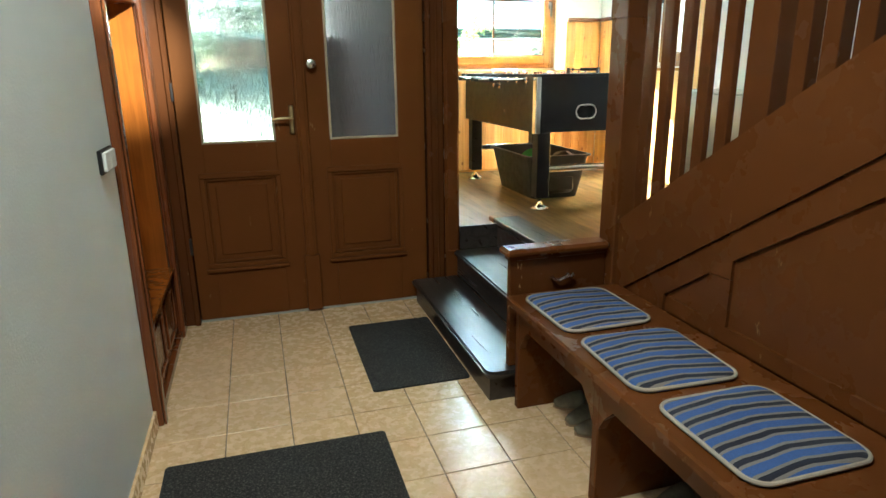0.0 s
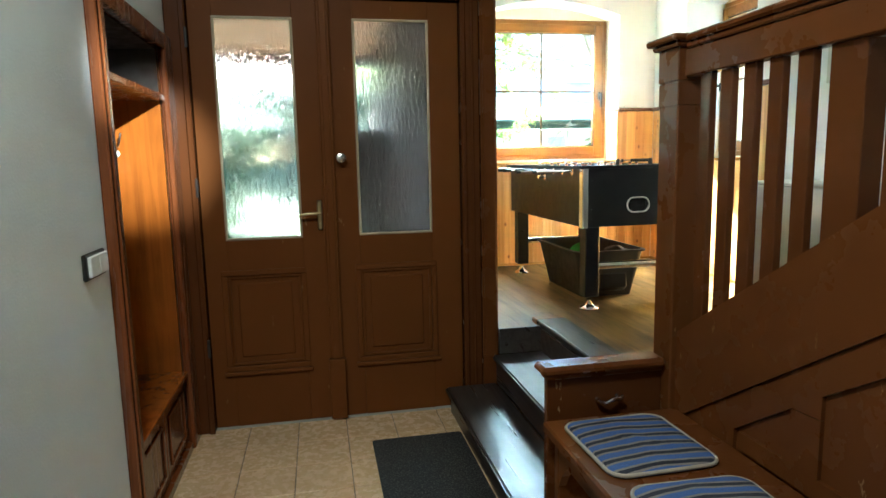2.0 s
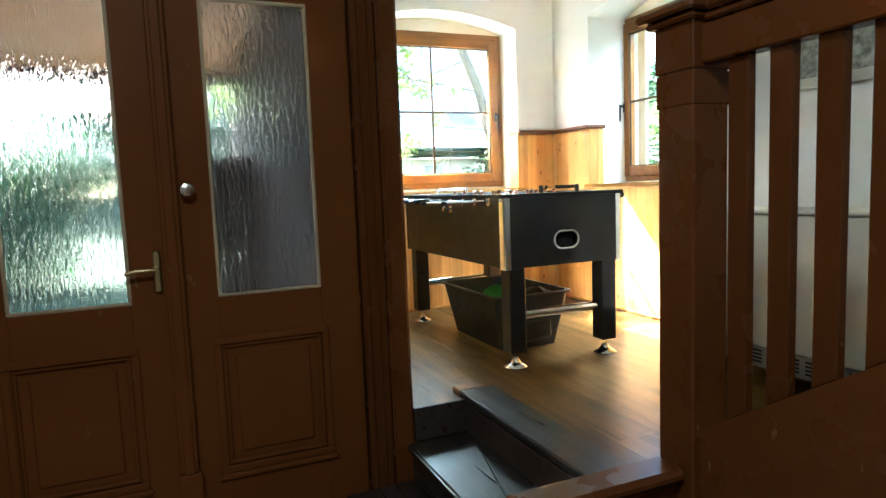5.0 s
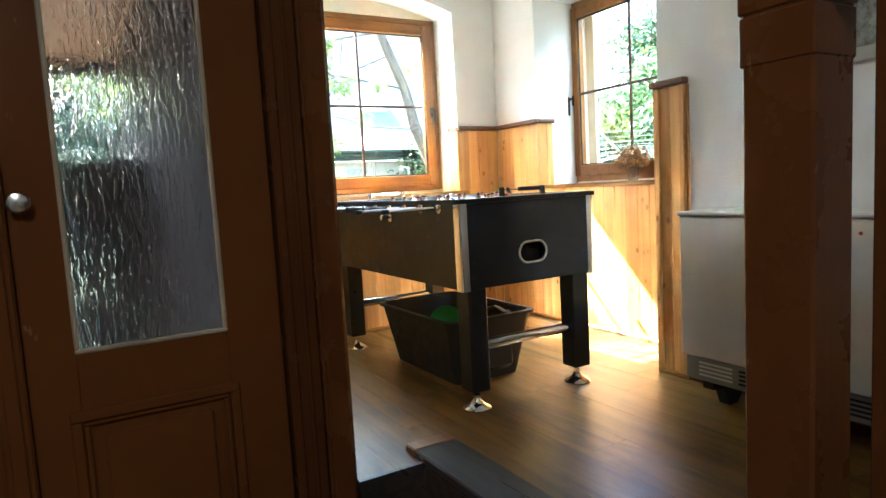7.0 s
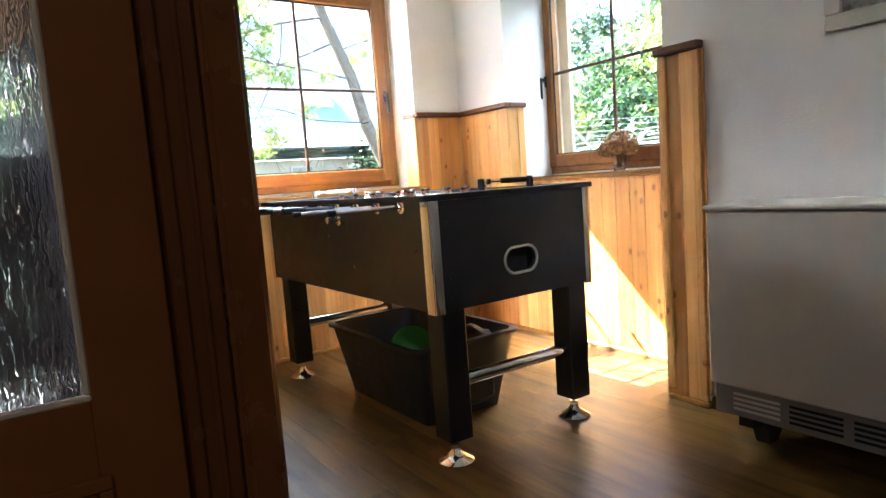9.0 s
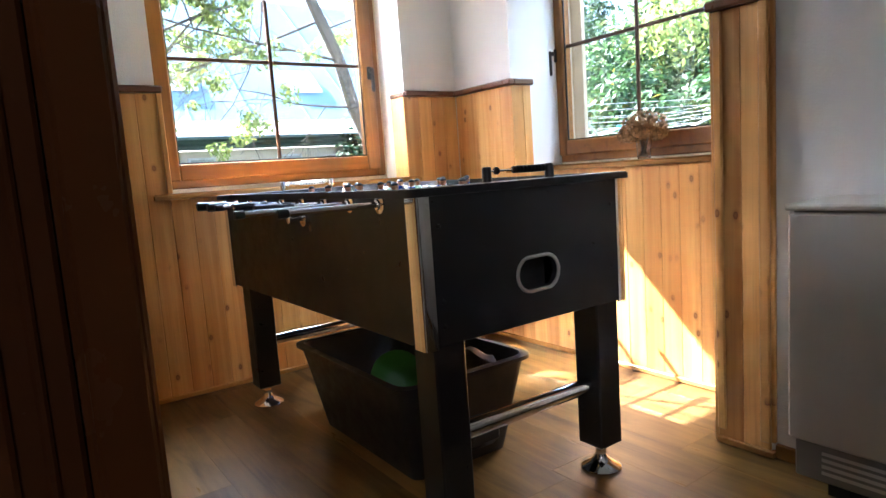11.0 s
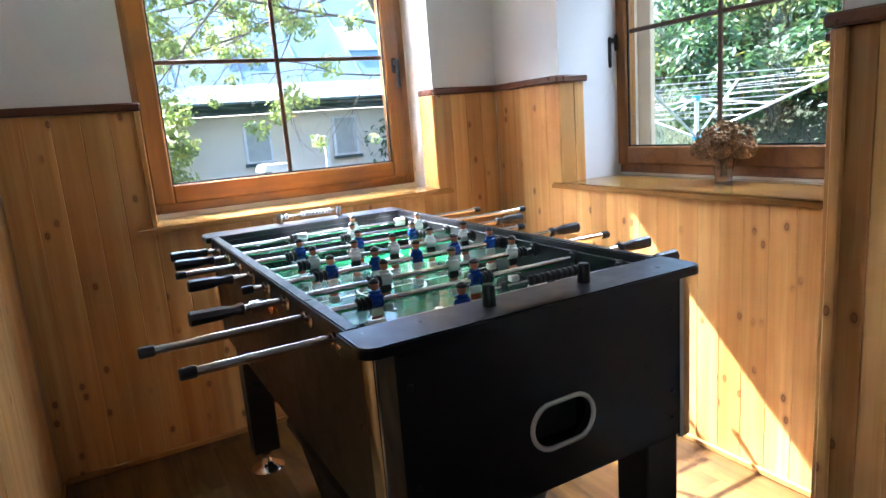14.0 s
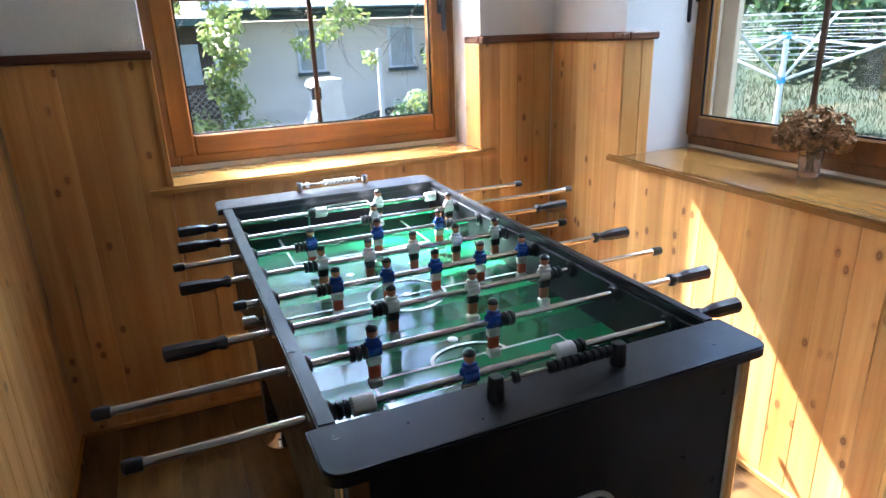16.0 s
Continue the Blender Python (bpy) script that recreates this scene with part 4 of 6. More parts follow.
# ---- windows ----
def window(name, axis, face, u0, u1, label, handle_u):
    """A tilt-and-turn wooden window: fixed frame, sash, panes and crossing glazing bars; face is the room side of the frame."""
    z0, z1 = 1.345, 2.560
    c = (u0 + u1) / 2
    win = thing(name, (c, face, z0) if axis == "Y" else (face, c, z0), label, "window", kind="structure")

    def bx(bm, a0, a1, d0, d1, w0, w1, bev=0.004):
        if axis == "Y":
            box(bm, a0, a1, face + d0, face + d1, w0, w1, bev)
        else:
            box(bm, face + d0, face + d1, a0, a1, w0, w1, bev)

    def ring(w, d0, d1, inset, bev, upright):
        bm = bmesh.new()
        a, b, e, f = u0 + inset, u1 - inset, z0 + inset, z1 - inset
        if upright:
            bx(bm, a, a + w, d0, d1, e, f, bev)
            bx(bm, b - w, b, d0, d1, e, f, bev)
        else:
            bx(bm, a + w + 0.0005, b - w - 0.0005, d0, d1, e, e + w, bev)
            bx(bm, a + w + 0.0005, b - w - 0.0005, d0, d1, f - w, f, bev)
        return bm

    part("frame_upright", ring(0.055, 0.0, 0.07, 0, 0.004, True), FRAME_UP, win)
    part("frame_rail", ring(0.055, 0.0, 0.07, 0, 0.004, False), FRAME, win)
    part("sash_upright", ring(0.078, -0.014, 0.055, 0.036, 0.006, True), FRAME_UP, win)
    part("sash_rail", ring(0.078, -0.014, 0.055, 0.036, 0.006, False), FRAME, win)
    bm = bmesh.new()
    bx(bm, u0 + 0.003, u1 - 0.003, 0.003, 0.06, SILL + 0.0015, z0 - 0.0005, 0.002)
    part("base_rail", bm, CAP, win, "dark strip under the window frame")
    g0, g1, h0, h1 = u0 + 0.114, u1 - 0.114, z0 + 0.114, z1 - 0.114
    bm = bmesh.new()
    bx(bm, g0 - 0.004, g0 + 0.006, 0.001, 0.008, h0, h1, 0)
    bx(bm, g1 - 0.006, g1 + 0.004, 0.001, 0.008, h0, h1, 0)
    bx(bm, g0 + 0.006, g1 - 0.006, 0.001, 0.008, h0 - 0.004, h0 + 0.006, 0)
    bx(bm, g0 + 0.006, g1 - 0.006, 0.001, 0.008, h1 - 0.006, h1 + 0.004, 0)
    part("glazing_seal", bm, DARK, win)
    cu, cz = (g0 + g1) / 2, 1.945
    for a, b in ((g0, cu), (cu, g1)):
        for e, f in ((h0, cz), (cz, h1)):
            bm = bmesh.new()
            bx(bm, a, b, 0.028, 0.034, e, f, 0)
            part("pane", bm, PANE, win).visible_shadow = False
    bm = bmesh.new()
    bx(bm, cu - 0.009, cu + 0.009, 0.012, 0.026, h0, h1, 0.003)
    part("glazing_bar", bm, MUNTIN, win)
    bm = bmesh.new()
    bx(bm, g0, cu - 0.0095, 0.012, 0.026, cz - 0.009, cz + 0.009, 0.003)
    bx(bm, cu + 0.0095, g1, 0.012, 0.026, cz - 0.009, cz + 0.009, 0.003)
    part("glazing_bar", bm, MUNTIN, win)
    bm = bmesh.new()
    hu = handle_u
    bx(bm, hu - 0.014, hu + 0.014, -0.026, -0.014, 1.87, 1.94, 0.005)
    bx(bm, hu - 0.010, hu + 0.010, -0.048, -0.026, 1.905, 1.925, 0.004)
    bx(bm, hu - 0.011, hu + 0.011, -0.062, -0.046, 1.80, 1.93, 0.007)
    part("window_handle", bm, BLACK_PLASTIC, win, "dark bronze window handle")
    return win


window("window_1", "Y", 6.500, 3.245, 4.470, "brown wooden window with crossing glazing bars", 4.400)
window("window_2", "X", 5.160, 4.745, 5.865, "brown wooden side window with crossing glazing bars", 5.800)

structure("outer_reveal_east", boxes((5.345, 5.375, 5.79, 5.88, 1.352, 2.60, 0.003)), plain("faded_outer_board", (0.55, 0.44, 0.27), 0.7), "faded yellowish board outside the side window", "trim")
# outside sills
for nm, r in (("outer_sill_north", (3.20, 4.50, 6.574, 6.68, 1.325, 1.350)), ("outer_sill_east", (5.235, 5.40, 4.70, 5.90, 1.325, 1.350))):
    structure(nm, boxes(r), plain("sill_sheet", (0.5, 0.5, 0.48), 0.5), "pale metal sheet outside the window", "window sill")


# ---- the football table ----
TX0, TX1, TY0, TY1, TT = 3.372, 4.110, 4.528, 6.015, 1.308
FZ_IN = 1.10
table = thing("football_table", (3.757, 5.262, FLOOR_UP), "black table football game with chrome corners and adjustable feet", "football table")
part("side_board", boxes((3.400, 3.418, 4.555, 5.980, 0.942, TT - 0.019, 0.001)), BLACK_BOARD, table)
part("side_board", boxes((4.074, 4.092, 4.555, 5.980, 0.942, TT - 0.019, 0.001)), BLACK_BOARD, table)


def end_board(y0, y1):
    """The end wall with the rounded slot for the balls."""
    bm = bmesh.new()
    cx, cz, w, h = 3.757, 1.068, 0.140, 0.086
    x0, x1, z0, z1 = 3.4185, 4.0735, 0.942, TT - 0.0195
    inner = []
    for i in range(24):
        a = 2 * math.pi * i / 24
        ca, sa = math.cos(a), math.sin(a)
        inner.append((cx + (w / 2 - h / 2) * (1 if ca > 0 else -1) + h / 2 * ca, cz + h / 2 * sa))
    outer = []
    for u, v in inner:
        du, dv = u - cx, v - cz
        s = min((x1 - cx) / du if du > 1e-6 else (x0 - cx) / du if du < -1e-6 else 1e9, (z1 - cz) / dv if dv > 1e-6 else (z0 - cz) / dv if dv < -1e-6 else 1e9)
        outer.append((cx + du * s, cz + dv * s))
    for c in ((x0, z0), (x1, z0), (x1, z1), (x0, z1)):
        k = min(range(24), key=lambda i: (outer[i][0] - c[0]) ** 2 + (outer[i][1] - c[1]) ** 2)
        outer[k] = c
    vi = [[bm.verts.new((u, yy, v)) for u, v in inner] for yy in (y0, y1)]
    vo = [[bm.verts.new((u, yy, v)) for u, v in outer] for yy in (y0, y1)]
    for i in range(24):
        j = (i + 1) % 24
        bm.faces.new([vi[0][i], vi[0][j], vo[0][j], vo[0][i]])
        bm.faces.new([vi[1][j], vi[1][i], vo[1][i], vo[1][j]])
        bm.faces.new([vi[0][j], vi[0][i], vi[1][i], vi[1][j]])
        bm.faces.new([vo[0][i], vo[0][j], vo[1][j], vo[1][i]])
    part("end_board", bm, BLACK_BOARD, table)
    bm = bmesh.new()
    yy = y0 - 0.002 if y0 < 5 else y1 + 0.002
    loop = [(cx + (u - cx) * 1.03, yy, cz + (v - cz) * 1.04) for u, v in inner]
    bent(bm, loop + [loop[0]], 0.0048, 8)
    part("ball_slot_rim", bm, HEATER_WHITE, table, "pale oval rim of the ball slot", smooth=True)
    part("ball_cup", boxes((cx - 0.08, cx + 0.08, min(y0, y1) + (0.06 if y0 < 5 else -0.06), min(y0, y1) + (0.064 if y0 < 5 else -0.056), cz - 0.055, cz + 0.055)), DARK, table)


end_board(4.555, 4.573)
end_board(5.962, 5.980)


def rim_plate(outline, name):
    bm = bmesh.new()
    prism(bm, outline, "Z", TT - 0.018, TT)
    bmesh.ops.recalc_face_normals(bm, faces=bm.faces)
    bmesh.ops.bevel(bm, geom=[e for e in bm.edges if e.verts[0].co.z > TT - 0.001 and e.verts[1].co.z > TT - 0.001], offset=0.003, segments=2, affect="EDGES")
    part(name, bm, BLACK_BOARD, table, smooth=True)


def plate_outline(y_out, y_in):
    s = 1 if y_out > y_in else -1
    r = 0.028
    pts = [(TX0, y_in)]
    for cx, a0, a1 in ((TX0 + r, 180, 90), (TX1 - r, 90, 0)):
        for i in range(6):
            a = radians(a0 + (a1 - a0) * i / 5)
            pts.append((cx + r * math.cos(a), y_out - s * r + s * r * math.sin(a)))
    pts.append((TX1, y_in))
    return pts


rim_plate(plate_outline(TY0, 4.640), "end_plate")
rim_plate(plate_outline(TY1, 5.892), "end_plate")
rim_plate([(3.388, 4.6405), (3.415, 4.6405), (3.415, 5.8915), (3.388, 5.8915)], "side_rail")
rim_plate([(4.080, 4.6405), (4.102, 4.6405), (4.102, 5.8915), (4.080, 5.8915)], "side_rail")
part("inner_end", boxes((3.4185, 4.0735, 4.6245, 4.640, FZ_IN, TT - 0.0185), ), BLACK_BOARD, table)
part("inner_end", boxes((3.4185, 4.0735, 5.892, 5.9075, FZ_IN, TT - 0.0185), ), BLACK_BOARD, table)
FZ = 1.187
part("playing_field", boxes((3.4185, 4.0735, 4.6405, 5.8915, FZ - 0.012, FZ)), FIELD, table, "glossy green playing field with white lines")
part("cabinet_bottom", boxes((3.4185, 4.0735, 4.5735, 5.9615, 0.943, 0.957)), BLACK_BOARD, table)
FCX, FCY = 3.750, 5.266


def line_strip(bm, pts, w=0.008, z=None):
    z = FZ + 0.0012 if z is None else z
    prev = None
    P = [Vector((x, y, z)) for x, y in pts]
    for i, p in enumerate(P):
        d = (P[min(i + 1, len(P) - 1)] - P[max(i - 1, 0)]).normalized()
        s = Vector((-d.y, d.x, 0)) * w / 2
        cur = (bm.verts.new(p - s), bm.verts.new(p + s))
        if prev:
            bm.faces.new([prev[0], cur[0], cur[1], prev[1]])
        prev = cur


def field_line(name, pts, lift):
    bm = bmesh.new()
    line_strip(bm, pts, z=FZ + lift)
    part(name, bm, FIELD_LINE, table, fix=False)


field_line("halfway_line", [(3.420, FCY), (4.072, FCY)], 0.0012)
field_line("centre_circle", [(FCX + 0.095 * math.cos(a), FCY + 0.095 * math.sin(a)) for a in [2 * math.pi * i / 40 for i in range(41)]], 0.0016)
for s in (-1, 1):
    yb, yp, yg = FCY + s * 0.61, FCY + s * 0.355, FCY + s * 0.49
    field_line("penalty_line", [(FCX - 0.208, yb), (FCX - 0.208, yp), (FCX + 0.208, yp), (FCX + 0.208, yb)], 0.0018)
    field_line("goal_line", [(FCX - 0.11, yb), (FCX - 0.11, yg), (FCX + 0.11, yg), (FCX + 0.11, yb)], 0.0022)
    field_line("penalty_arc", [(FCX + 0.08 * math.cos(a), yp - s * 0.055 * math.sin(a)) for a in [math.pi * i / 20 for i in range(21)]], 0.0026)
for x, y in ((FCX, FCY), (FCX - 0.09, FCY + 0.2), (FCX + 0.09, FCY + 0.2), (FCX - 0.09, FCY - 0.2), (FCX + 0.09, FCY - 0.2), (FCX, FCY + 0.27), (FCX, FCY - 0.27)):
    bm = bmesh.new()
    lathe(bm, [(0, 0.011), (0.0016, 0.011)], (x, y, FZ + 0.0002), n=14)
    part("field_spot", bm, FIELD_LINE, table)
for yy, s in ((4.643, 1), (5.889, -1)):
    bm = bmesh.new()
    w = 0.105
    bent(bm, [(FCX - w, yy + s * 0.004, FZ), (FCX - w, yy + s * 0.004, FZ + 0.075), (FCX - w + 0.012, yy + s * 0.004, FZ + 0.088), (FCX + w - 0.012, yy + s * 0.004, FZ + 0.088), (FCX + w, yy + s * 0.004, FZ + 0.075), (FCX + w, yy + s * 0.004, FZ)], 0.005)
    part("goal_frame", bm, CHROME, table, "bent chrome goal frame", smooth=True)
    part("goal_opening", boxes((FCX - w, FCX + w, yy - 0.0015, yy + 0.0015, FZ + 0.001, FZ + 0.082)), DARK, table)
# chrome corner profiles
for cx, cy, sx, sy in ((3.400, 4.555, -1, -1), (4.092, 4.555, 1, -1), (3.400, 5.980, -1, 1), (4.092, 5.980, 1, 1)):
    bm = bmesh.new()
    px, py = cx + sx * 0.006, cy + sy * 0.006
    pts = [(cx - sx * 0.030, py - sy * 0.005), (cx - sx * 0.030, py), (cx - sx * 0.004, py)]
    for k in range(1, 5):
        a = math.pi / 2 * k / 5
        pts.append((cx - sx * 0.004 + sx * 0.010 * math.sin(a), py - sy * 0.010 * (1 - math.cos(a))))
    pts += [(px, cy - sy * 0.004), (px, cy - sy * 0.040), (px - sx * 0.005, cy - sy * 0.040), (px - sx * 0.005, py - sy * 0.005)]
    prism(bm, pts, "Z", 0.937, TT - 0.0185)
    part("corner_profile", bm, CHROME, table, "bright chrome corner profile", smooth=True)
# legs with feet and cross bars
for cx, cy in ((3.468, 4.604), (4.022, 4.604), (3.468, 5.905), (4.022, 5.905)):
    part("leg", boxes((cx - 0.045, cx + 0.045, cy - 0.045, cy + 0.045, 0.512, 0.9415, 0.004)), BLACK_BOARD, table)
    bm = bmesh.new()
    lathe(bm, [(0, 0.058), (0.004, 0.060), (0.009, 0.057), (0.022, 0.032), (0.034, 0.019), (0.048, 0.016), (0.058, 0.016)], (cx, cy, FLOOR_UP + 0.0015), n=28)
    part("foot", bm, CHROME, table, "conical chrome levelling foot", smooth=True)
for cy in (4.604, 5.905):
    bm = bmesh.new()
    tube(bm, (3.514, cy, 0.697), (3.976, cy, 0.697), 0.023, n=20)
    part("cross_bar", bm, CHROME, table, "polished chrome cross bar", smooth=True)
# bolts on the ends
for cx in (3.455, 4.045):
    for cz in (0.985, 1.045, 1.22):
        bm = bmesh.new()
        lathe(bm, [(0, 0.006), (0.003, 0.0055), (0.004, 0.003)], (cx, 4.555, cz), (0, -1, 0), 10)
        part("bolt", bm, BLACK_PLASTIC, table)


for by, bz in ((5.295, 1.161),):
    bm = bmesh.new()
    lathe(bm, [(0, 0.0065), (0.003, 0.006), (0.004, 0.003)], (3.400, by, bz), (-1, 0, 0), 10)
    part("bolt", bm, BLACK_PLASTIC, table)


def figure(parent, x, y, z, blue):
    """A plain moulded table football man on his rod: head, shirt, shorts, legs and foot block."""
    man = new("player_figure")
    man.parent = parent
    man.location = (x - parent.location.x, y - parent.location.y, z - parent.location.z)

    def put(name, key, mat, build):
        k = (key, mat.name)
        if k not in figure_meshes:
            bm = bmesh.new()
            build(bm)
            bmesh.ops.recalc_face_normals(bm, faces=bm.faces)
            me = bpy.data.meshes.new(name)
            bm.to_mesh(me)
            bm.free()
            me.materials.append(mat)
            for poly in me.polygons:
                poly.use_smooth = True
            me.set_sharp_from_angle(angle=radians(40))
            figure_meshes[k] = me
        o = new(name, figure_meshes[k])
        o.parent = man

    shirt = BLUE if blue else WHITE_PLASTIC
    shorts = WHITE_PLASTIC if blue else BLACK_PLASTIC
    put("head", "head", SKIN, lambda bm: lathe(bm, [(0.024, 0.005), (0.028, 0.0085), (0.035, 0.0105), (0.041, 0.0095), (0.0425, 0.008)], n=12))
    put("hair", "hair", BLACK_PLASTIC, lambda bm: lathe(bm, [(0.0395, 0.0112), (0.044, 0.0108), (0.048, 0.0065), (0.0495, 0.002)], n=12))
    put("shirt", "shirt", shirt, lambda bm: (box(bm, -0.0165, 0.0165, -0.009, 0.009, -0.012, 0.018, 0.005), box(bm, -0.0125, 0.0125, -0.0075, 0.0075, 0.018, 0.0245, 0.003), tube(bm, (-0.013, 0, 0), (0.013, 0, 0), 0.0125, n=12)))
    put("shorts", "shorts", shorts, lambda bm: box(bm, -0.0135, 0.0135, -0.0075, 0.0075, -0.030, -0.0125, 0.003))
    put("leg_block", "legs", RED_SOCK if blue else SKIN, lambda bm: box(bm, -0.0115, 0.0115, -0.006, 0.006, -0.056, -0.0305, 0.003))
    put("foot_block", "foot", WHITE_PLASTIC, lambda bm: box(bm, -0.0125, 0.0125, -0.011, 0.011, -0.074, -0.0565, 0.003))
    return man


figure_meshes = {}
ROD_X = [(3.655,), (3.541, 3.783), (3.633, 3.817, 3.999), (3.558, 3.678, 3.798, 3.916, 4.034), (3.564, 3.684, 3.804, 3.925, 4.043), (3.573, 3.759, 3.945), (3.801, 4.047), (3.866,)]
RING_X = [(3.448, 3.862), (3.514, 3.812), (3.606, 4.025), (3.529, 4.066), (3.535, 4.066), (3.545, 3.972), (3.774, 4.076), (3.650, 4.082)]
ROD_Z = 1.274
RODS = [
    # blue, figures, white stoppers, left end, left kind, right end, right kind
    (True, ROD_X[0], (3.474, 3.838), 3.141, "cap", 4.246, "grip"),
    (True, ROD_X[1], (), 3.094, "cap", 4.328, "grip"),
    (False, ROD_X[2], (), 3.197, "grip", 4.337, "cap"),
    (True, ROD_X[3], (), 3.336, "cap", 4.363, "grip"),
    (False, ROD_X[4], (), 3.237, "grip", 4.273, "cap"),
    (True, ROD_X[5], (), 3.228, "cap", 4.382, "grip"),
    (False, ROD_X[6], (), 3.244, "grip", 4.513, "cap"),
    (False, ROD_X[7], (3.674, 4.050), 3.250, "grip", 4.407, "cap"),
]
for i, (blue, men, stops, x0, k0, x1, k1) in enumerate(RODS):
    yr = 5.270 + (i - 3.5) * 0.158
    rod = thing("rod", (3.757, yr, ROD_Z), "chrome playing rod with blue figures" if blue else "chrome playing rod with white figures", "", "")
    rod.parent = table
    rod.location = (0, yr - 5.262, ROD_Z - FLOOR_UP)
    world_rod = Vector((3.757, yr, ROD_Z))

    def rod_part(name, bm, mat, label="", smooth=True):
        o = part(name, bm, mat, None, label, smooth)
        o.parent = rod
        o.location = -world_rod
        return o

    bm = bmesh.new()
    tube(bm, (x0 + 0.012, yr, ROD_Z), (x1 - 0.012, yr, ROD_Z), 0.0078, n=16)
    rod_part("bar", bm, CHROME)
    for x, k, s in ((x0, k0, 1), (x1, k1, -1)):
        bm = bmesh.new()
        if k == "cap":
            lathe(bm, [(0, 0.008), (0.003, 0.0105), (0.024, 0.0105), (0.027, 0.0085)], (x, yr, ROD_Z), (s, 0, 0), 16)
            rod_part("end_cap", bm, BLACK_PLASTIC, "black rubber end cap")
        else:
            lathe(bm, [(0, 0.012), (0.004, 0.0165), (0.06, 0.0155), (0.082, 0.011), (0.092, 0.011), (0.102, 0.0145), (0.108, 0.0145), (0.112, 0.009)], (x, yr, ROD_Z), (s, 0, 0), 8)
            rod_part("grip", bm, BLACK_PLASTIC, "black faceted hand grip", smooth=False)
    for s, xs in ((-1, 3.400), (1, 4.092)):
        bm = bmesh.new()
        lathe(bm, [(0, 0.023), (0.003, 0.023), (0.006, 0.013), (0.011, 0.012)], (xs, yr, ROD_Z), (s, 0, 0), 20)
        rod_part("bearing", bm, CHROME, "round chrome bearing plate")
        bm = bmesh.new()
        lathe(bm, [(0, 0.020), (0.004, 0.020), (0.008, 0.014), (0.012, 0.013)], (xs - s * 0.018, yr, ROD_Z), (-s, 0, 0), 16)
        rod_part("inner_bearing", bm, BLACK_PLASTIC, "black inner bearing")
    ends = RING_X[i]
    for e in ends:
        for k in range(3):
            bm = bmesh.new()
            xc = e + (k - 1) * 0.0115
            lathe(bm, [(0, 0.011), (0.002, 0.0145), (0.007, 0.0145), (0.010, 0.011)], (xc - 0.005, yr, ROD_Z), (1, 0, 0), 14)
            rod_part("rubber_ring", bm, BLACK_PLASTIC)
    for xs in stops:
        bm = bmesh.new()
        lathe(bm, [(0, 0.010), (0.003, 0.0155), (0.036, 0.0155), (0.039, 0.010)], (xs - 0.02, yr, ROD_Z), (1, 0, 0), 16)
        rod_part("white_stopper", bm, WHITE_PLASTIC, "white plastic stopper")
    for xm in men:
        fig = figure(rod, xm, yr, ROD_Z, blue)
        fig.location = (xm - 3.757, 0, 0)
        # one joined figure a man keeps the parts within three levels
        kids = list(fig.children)
        for kid in kids:
            kid.parent = rod
            kid.location = fig.location
        bpy.data.objects.remove(fig)

# score counters on both ends
for yy, beads in ((4.592, BLACK_PLASTIC), (5.962, WHITE_PLASTIC)):
    sc = thing("score_counter", (3.757, yy, TT), "black bead score counter" if yy < 5 else "white bead score counter with chrome posts", "", "")
    sc.parent = table
    sc.location = (0, yy - 5.262, TT - FLOOR_UP)
    origin = Vector((3.757, yy, TT))
    post_mat = BLACK_PLASTIC if yy < 5 else CHROME
    for px in (3.636, 3.850) if yy < 5 else (3.641, 3.866):
        bm = bmesh.new()
        lathe(bm, [(0, 0.0125), (0.034, 0.0115), (0.037, 0.009), (0.0375, 0.004)], (px, yy, TT + 0.0005), n=16)
        o = part("post", bm, post_mat, None, smooth=True)
        o.parent, o.location = sc, -origin
    bm = bmesh.new()
    tube(bm, (3.641, yy, TT + 0.027), (3.850, yy, TT + 0.027), 0.0028, n=8)
    o = part("wire", bm, STEEL, None, smooth=True)
    o.parent, o.location = sc, -origin
    xs = [3.662] + [3.722 + 0.0128 * k for k in range(9)]
    for xb in xs:
        bm = bmesh.new()
        lathe(bm, [(0, 0.006), (0.002, 0.0095), (0.009, 0.0095), (0.0115, 0.006)], (xb, yy, TT + 0.027), (1, 0, 0), 12)
        o = part("bead", bm, beads, None, smooth=True)
        o.parent, o.location = sc, -origin
# ball cup on the left side
bm = bmesh.new()
lathe(bm, [(0, 0.026), (0.004, 0.026), (0.006, 0.010), (0.020, 0.010), (0.022, 0.0145), (0.05, 0.0145), (0.052, 0.008)], (3.400, 5.19, 1.232), (-1, 0, 0), 18)
part("ball_entry", bm, CHROME, table, "chrome ball entry", smooth=True)

# ---- the black bin under the table ----
bin_ = thing("storage_bin", (3.74, 5.15, FLOOR_UP), "black plastic tub with toys under the football table", "storage bin")


def tub(x0, x1, y0, y1, taper, z0, z1, wall):
    bm = bmesh.new()
    rings = []
    prof = [(taper, z0, 0.03), (0, z1, 0.045), (wall, z1, 0.042), (taper + wall, z0 + 0.006, 0.027)]
    for inset, z, r in prof:
        rings.append([bm.verts.new((x, y, z)) for x, y in rounded_rect(x0 + inset, x1 - inset, y0 + inset, y1 - inset, r, 4)])
    n = len(rings[0])
    for a, b in zip(rings, rings[1:]):
        for i in range(n):
            bm.faces.new([a[i], a[(i + 1) % n], b[(i + 1) % n], b[i]])
    bm.faces.new(list(reversed(rings[0])))
    bm.faces.new(rings[-1])
    return bm


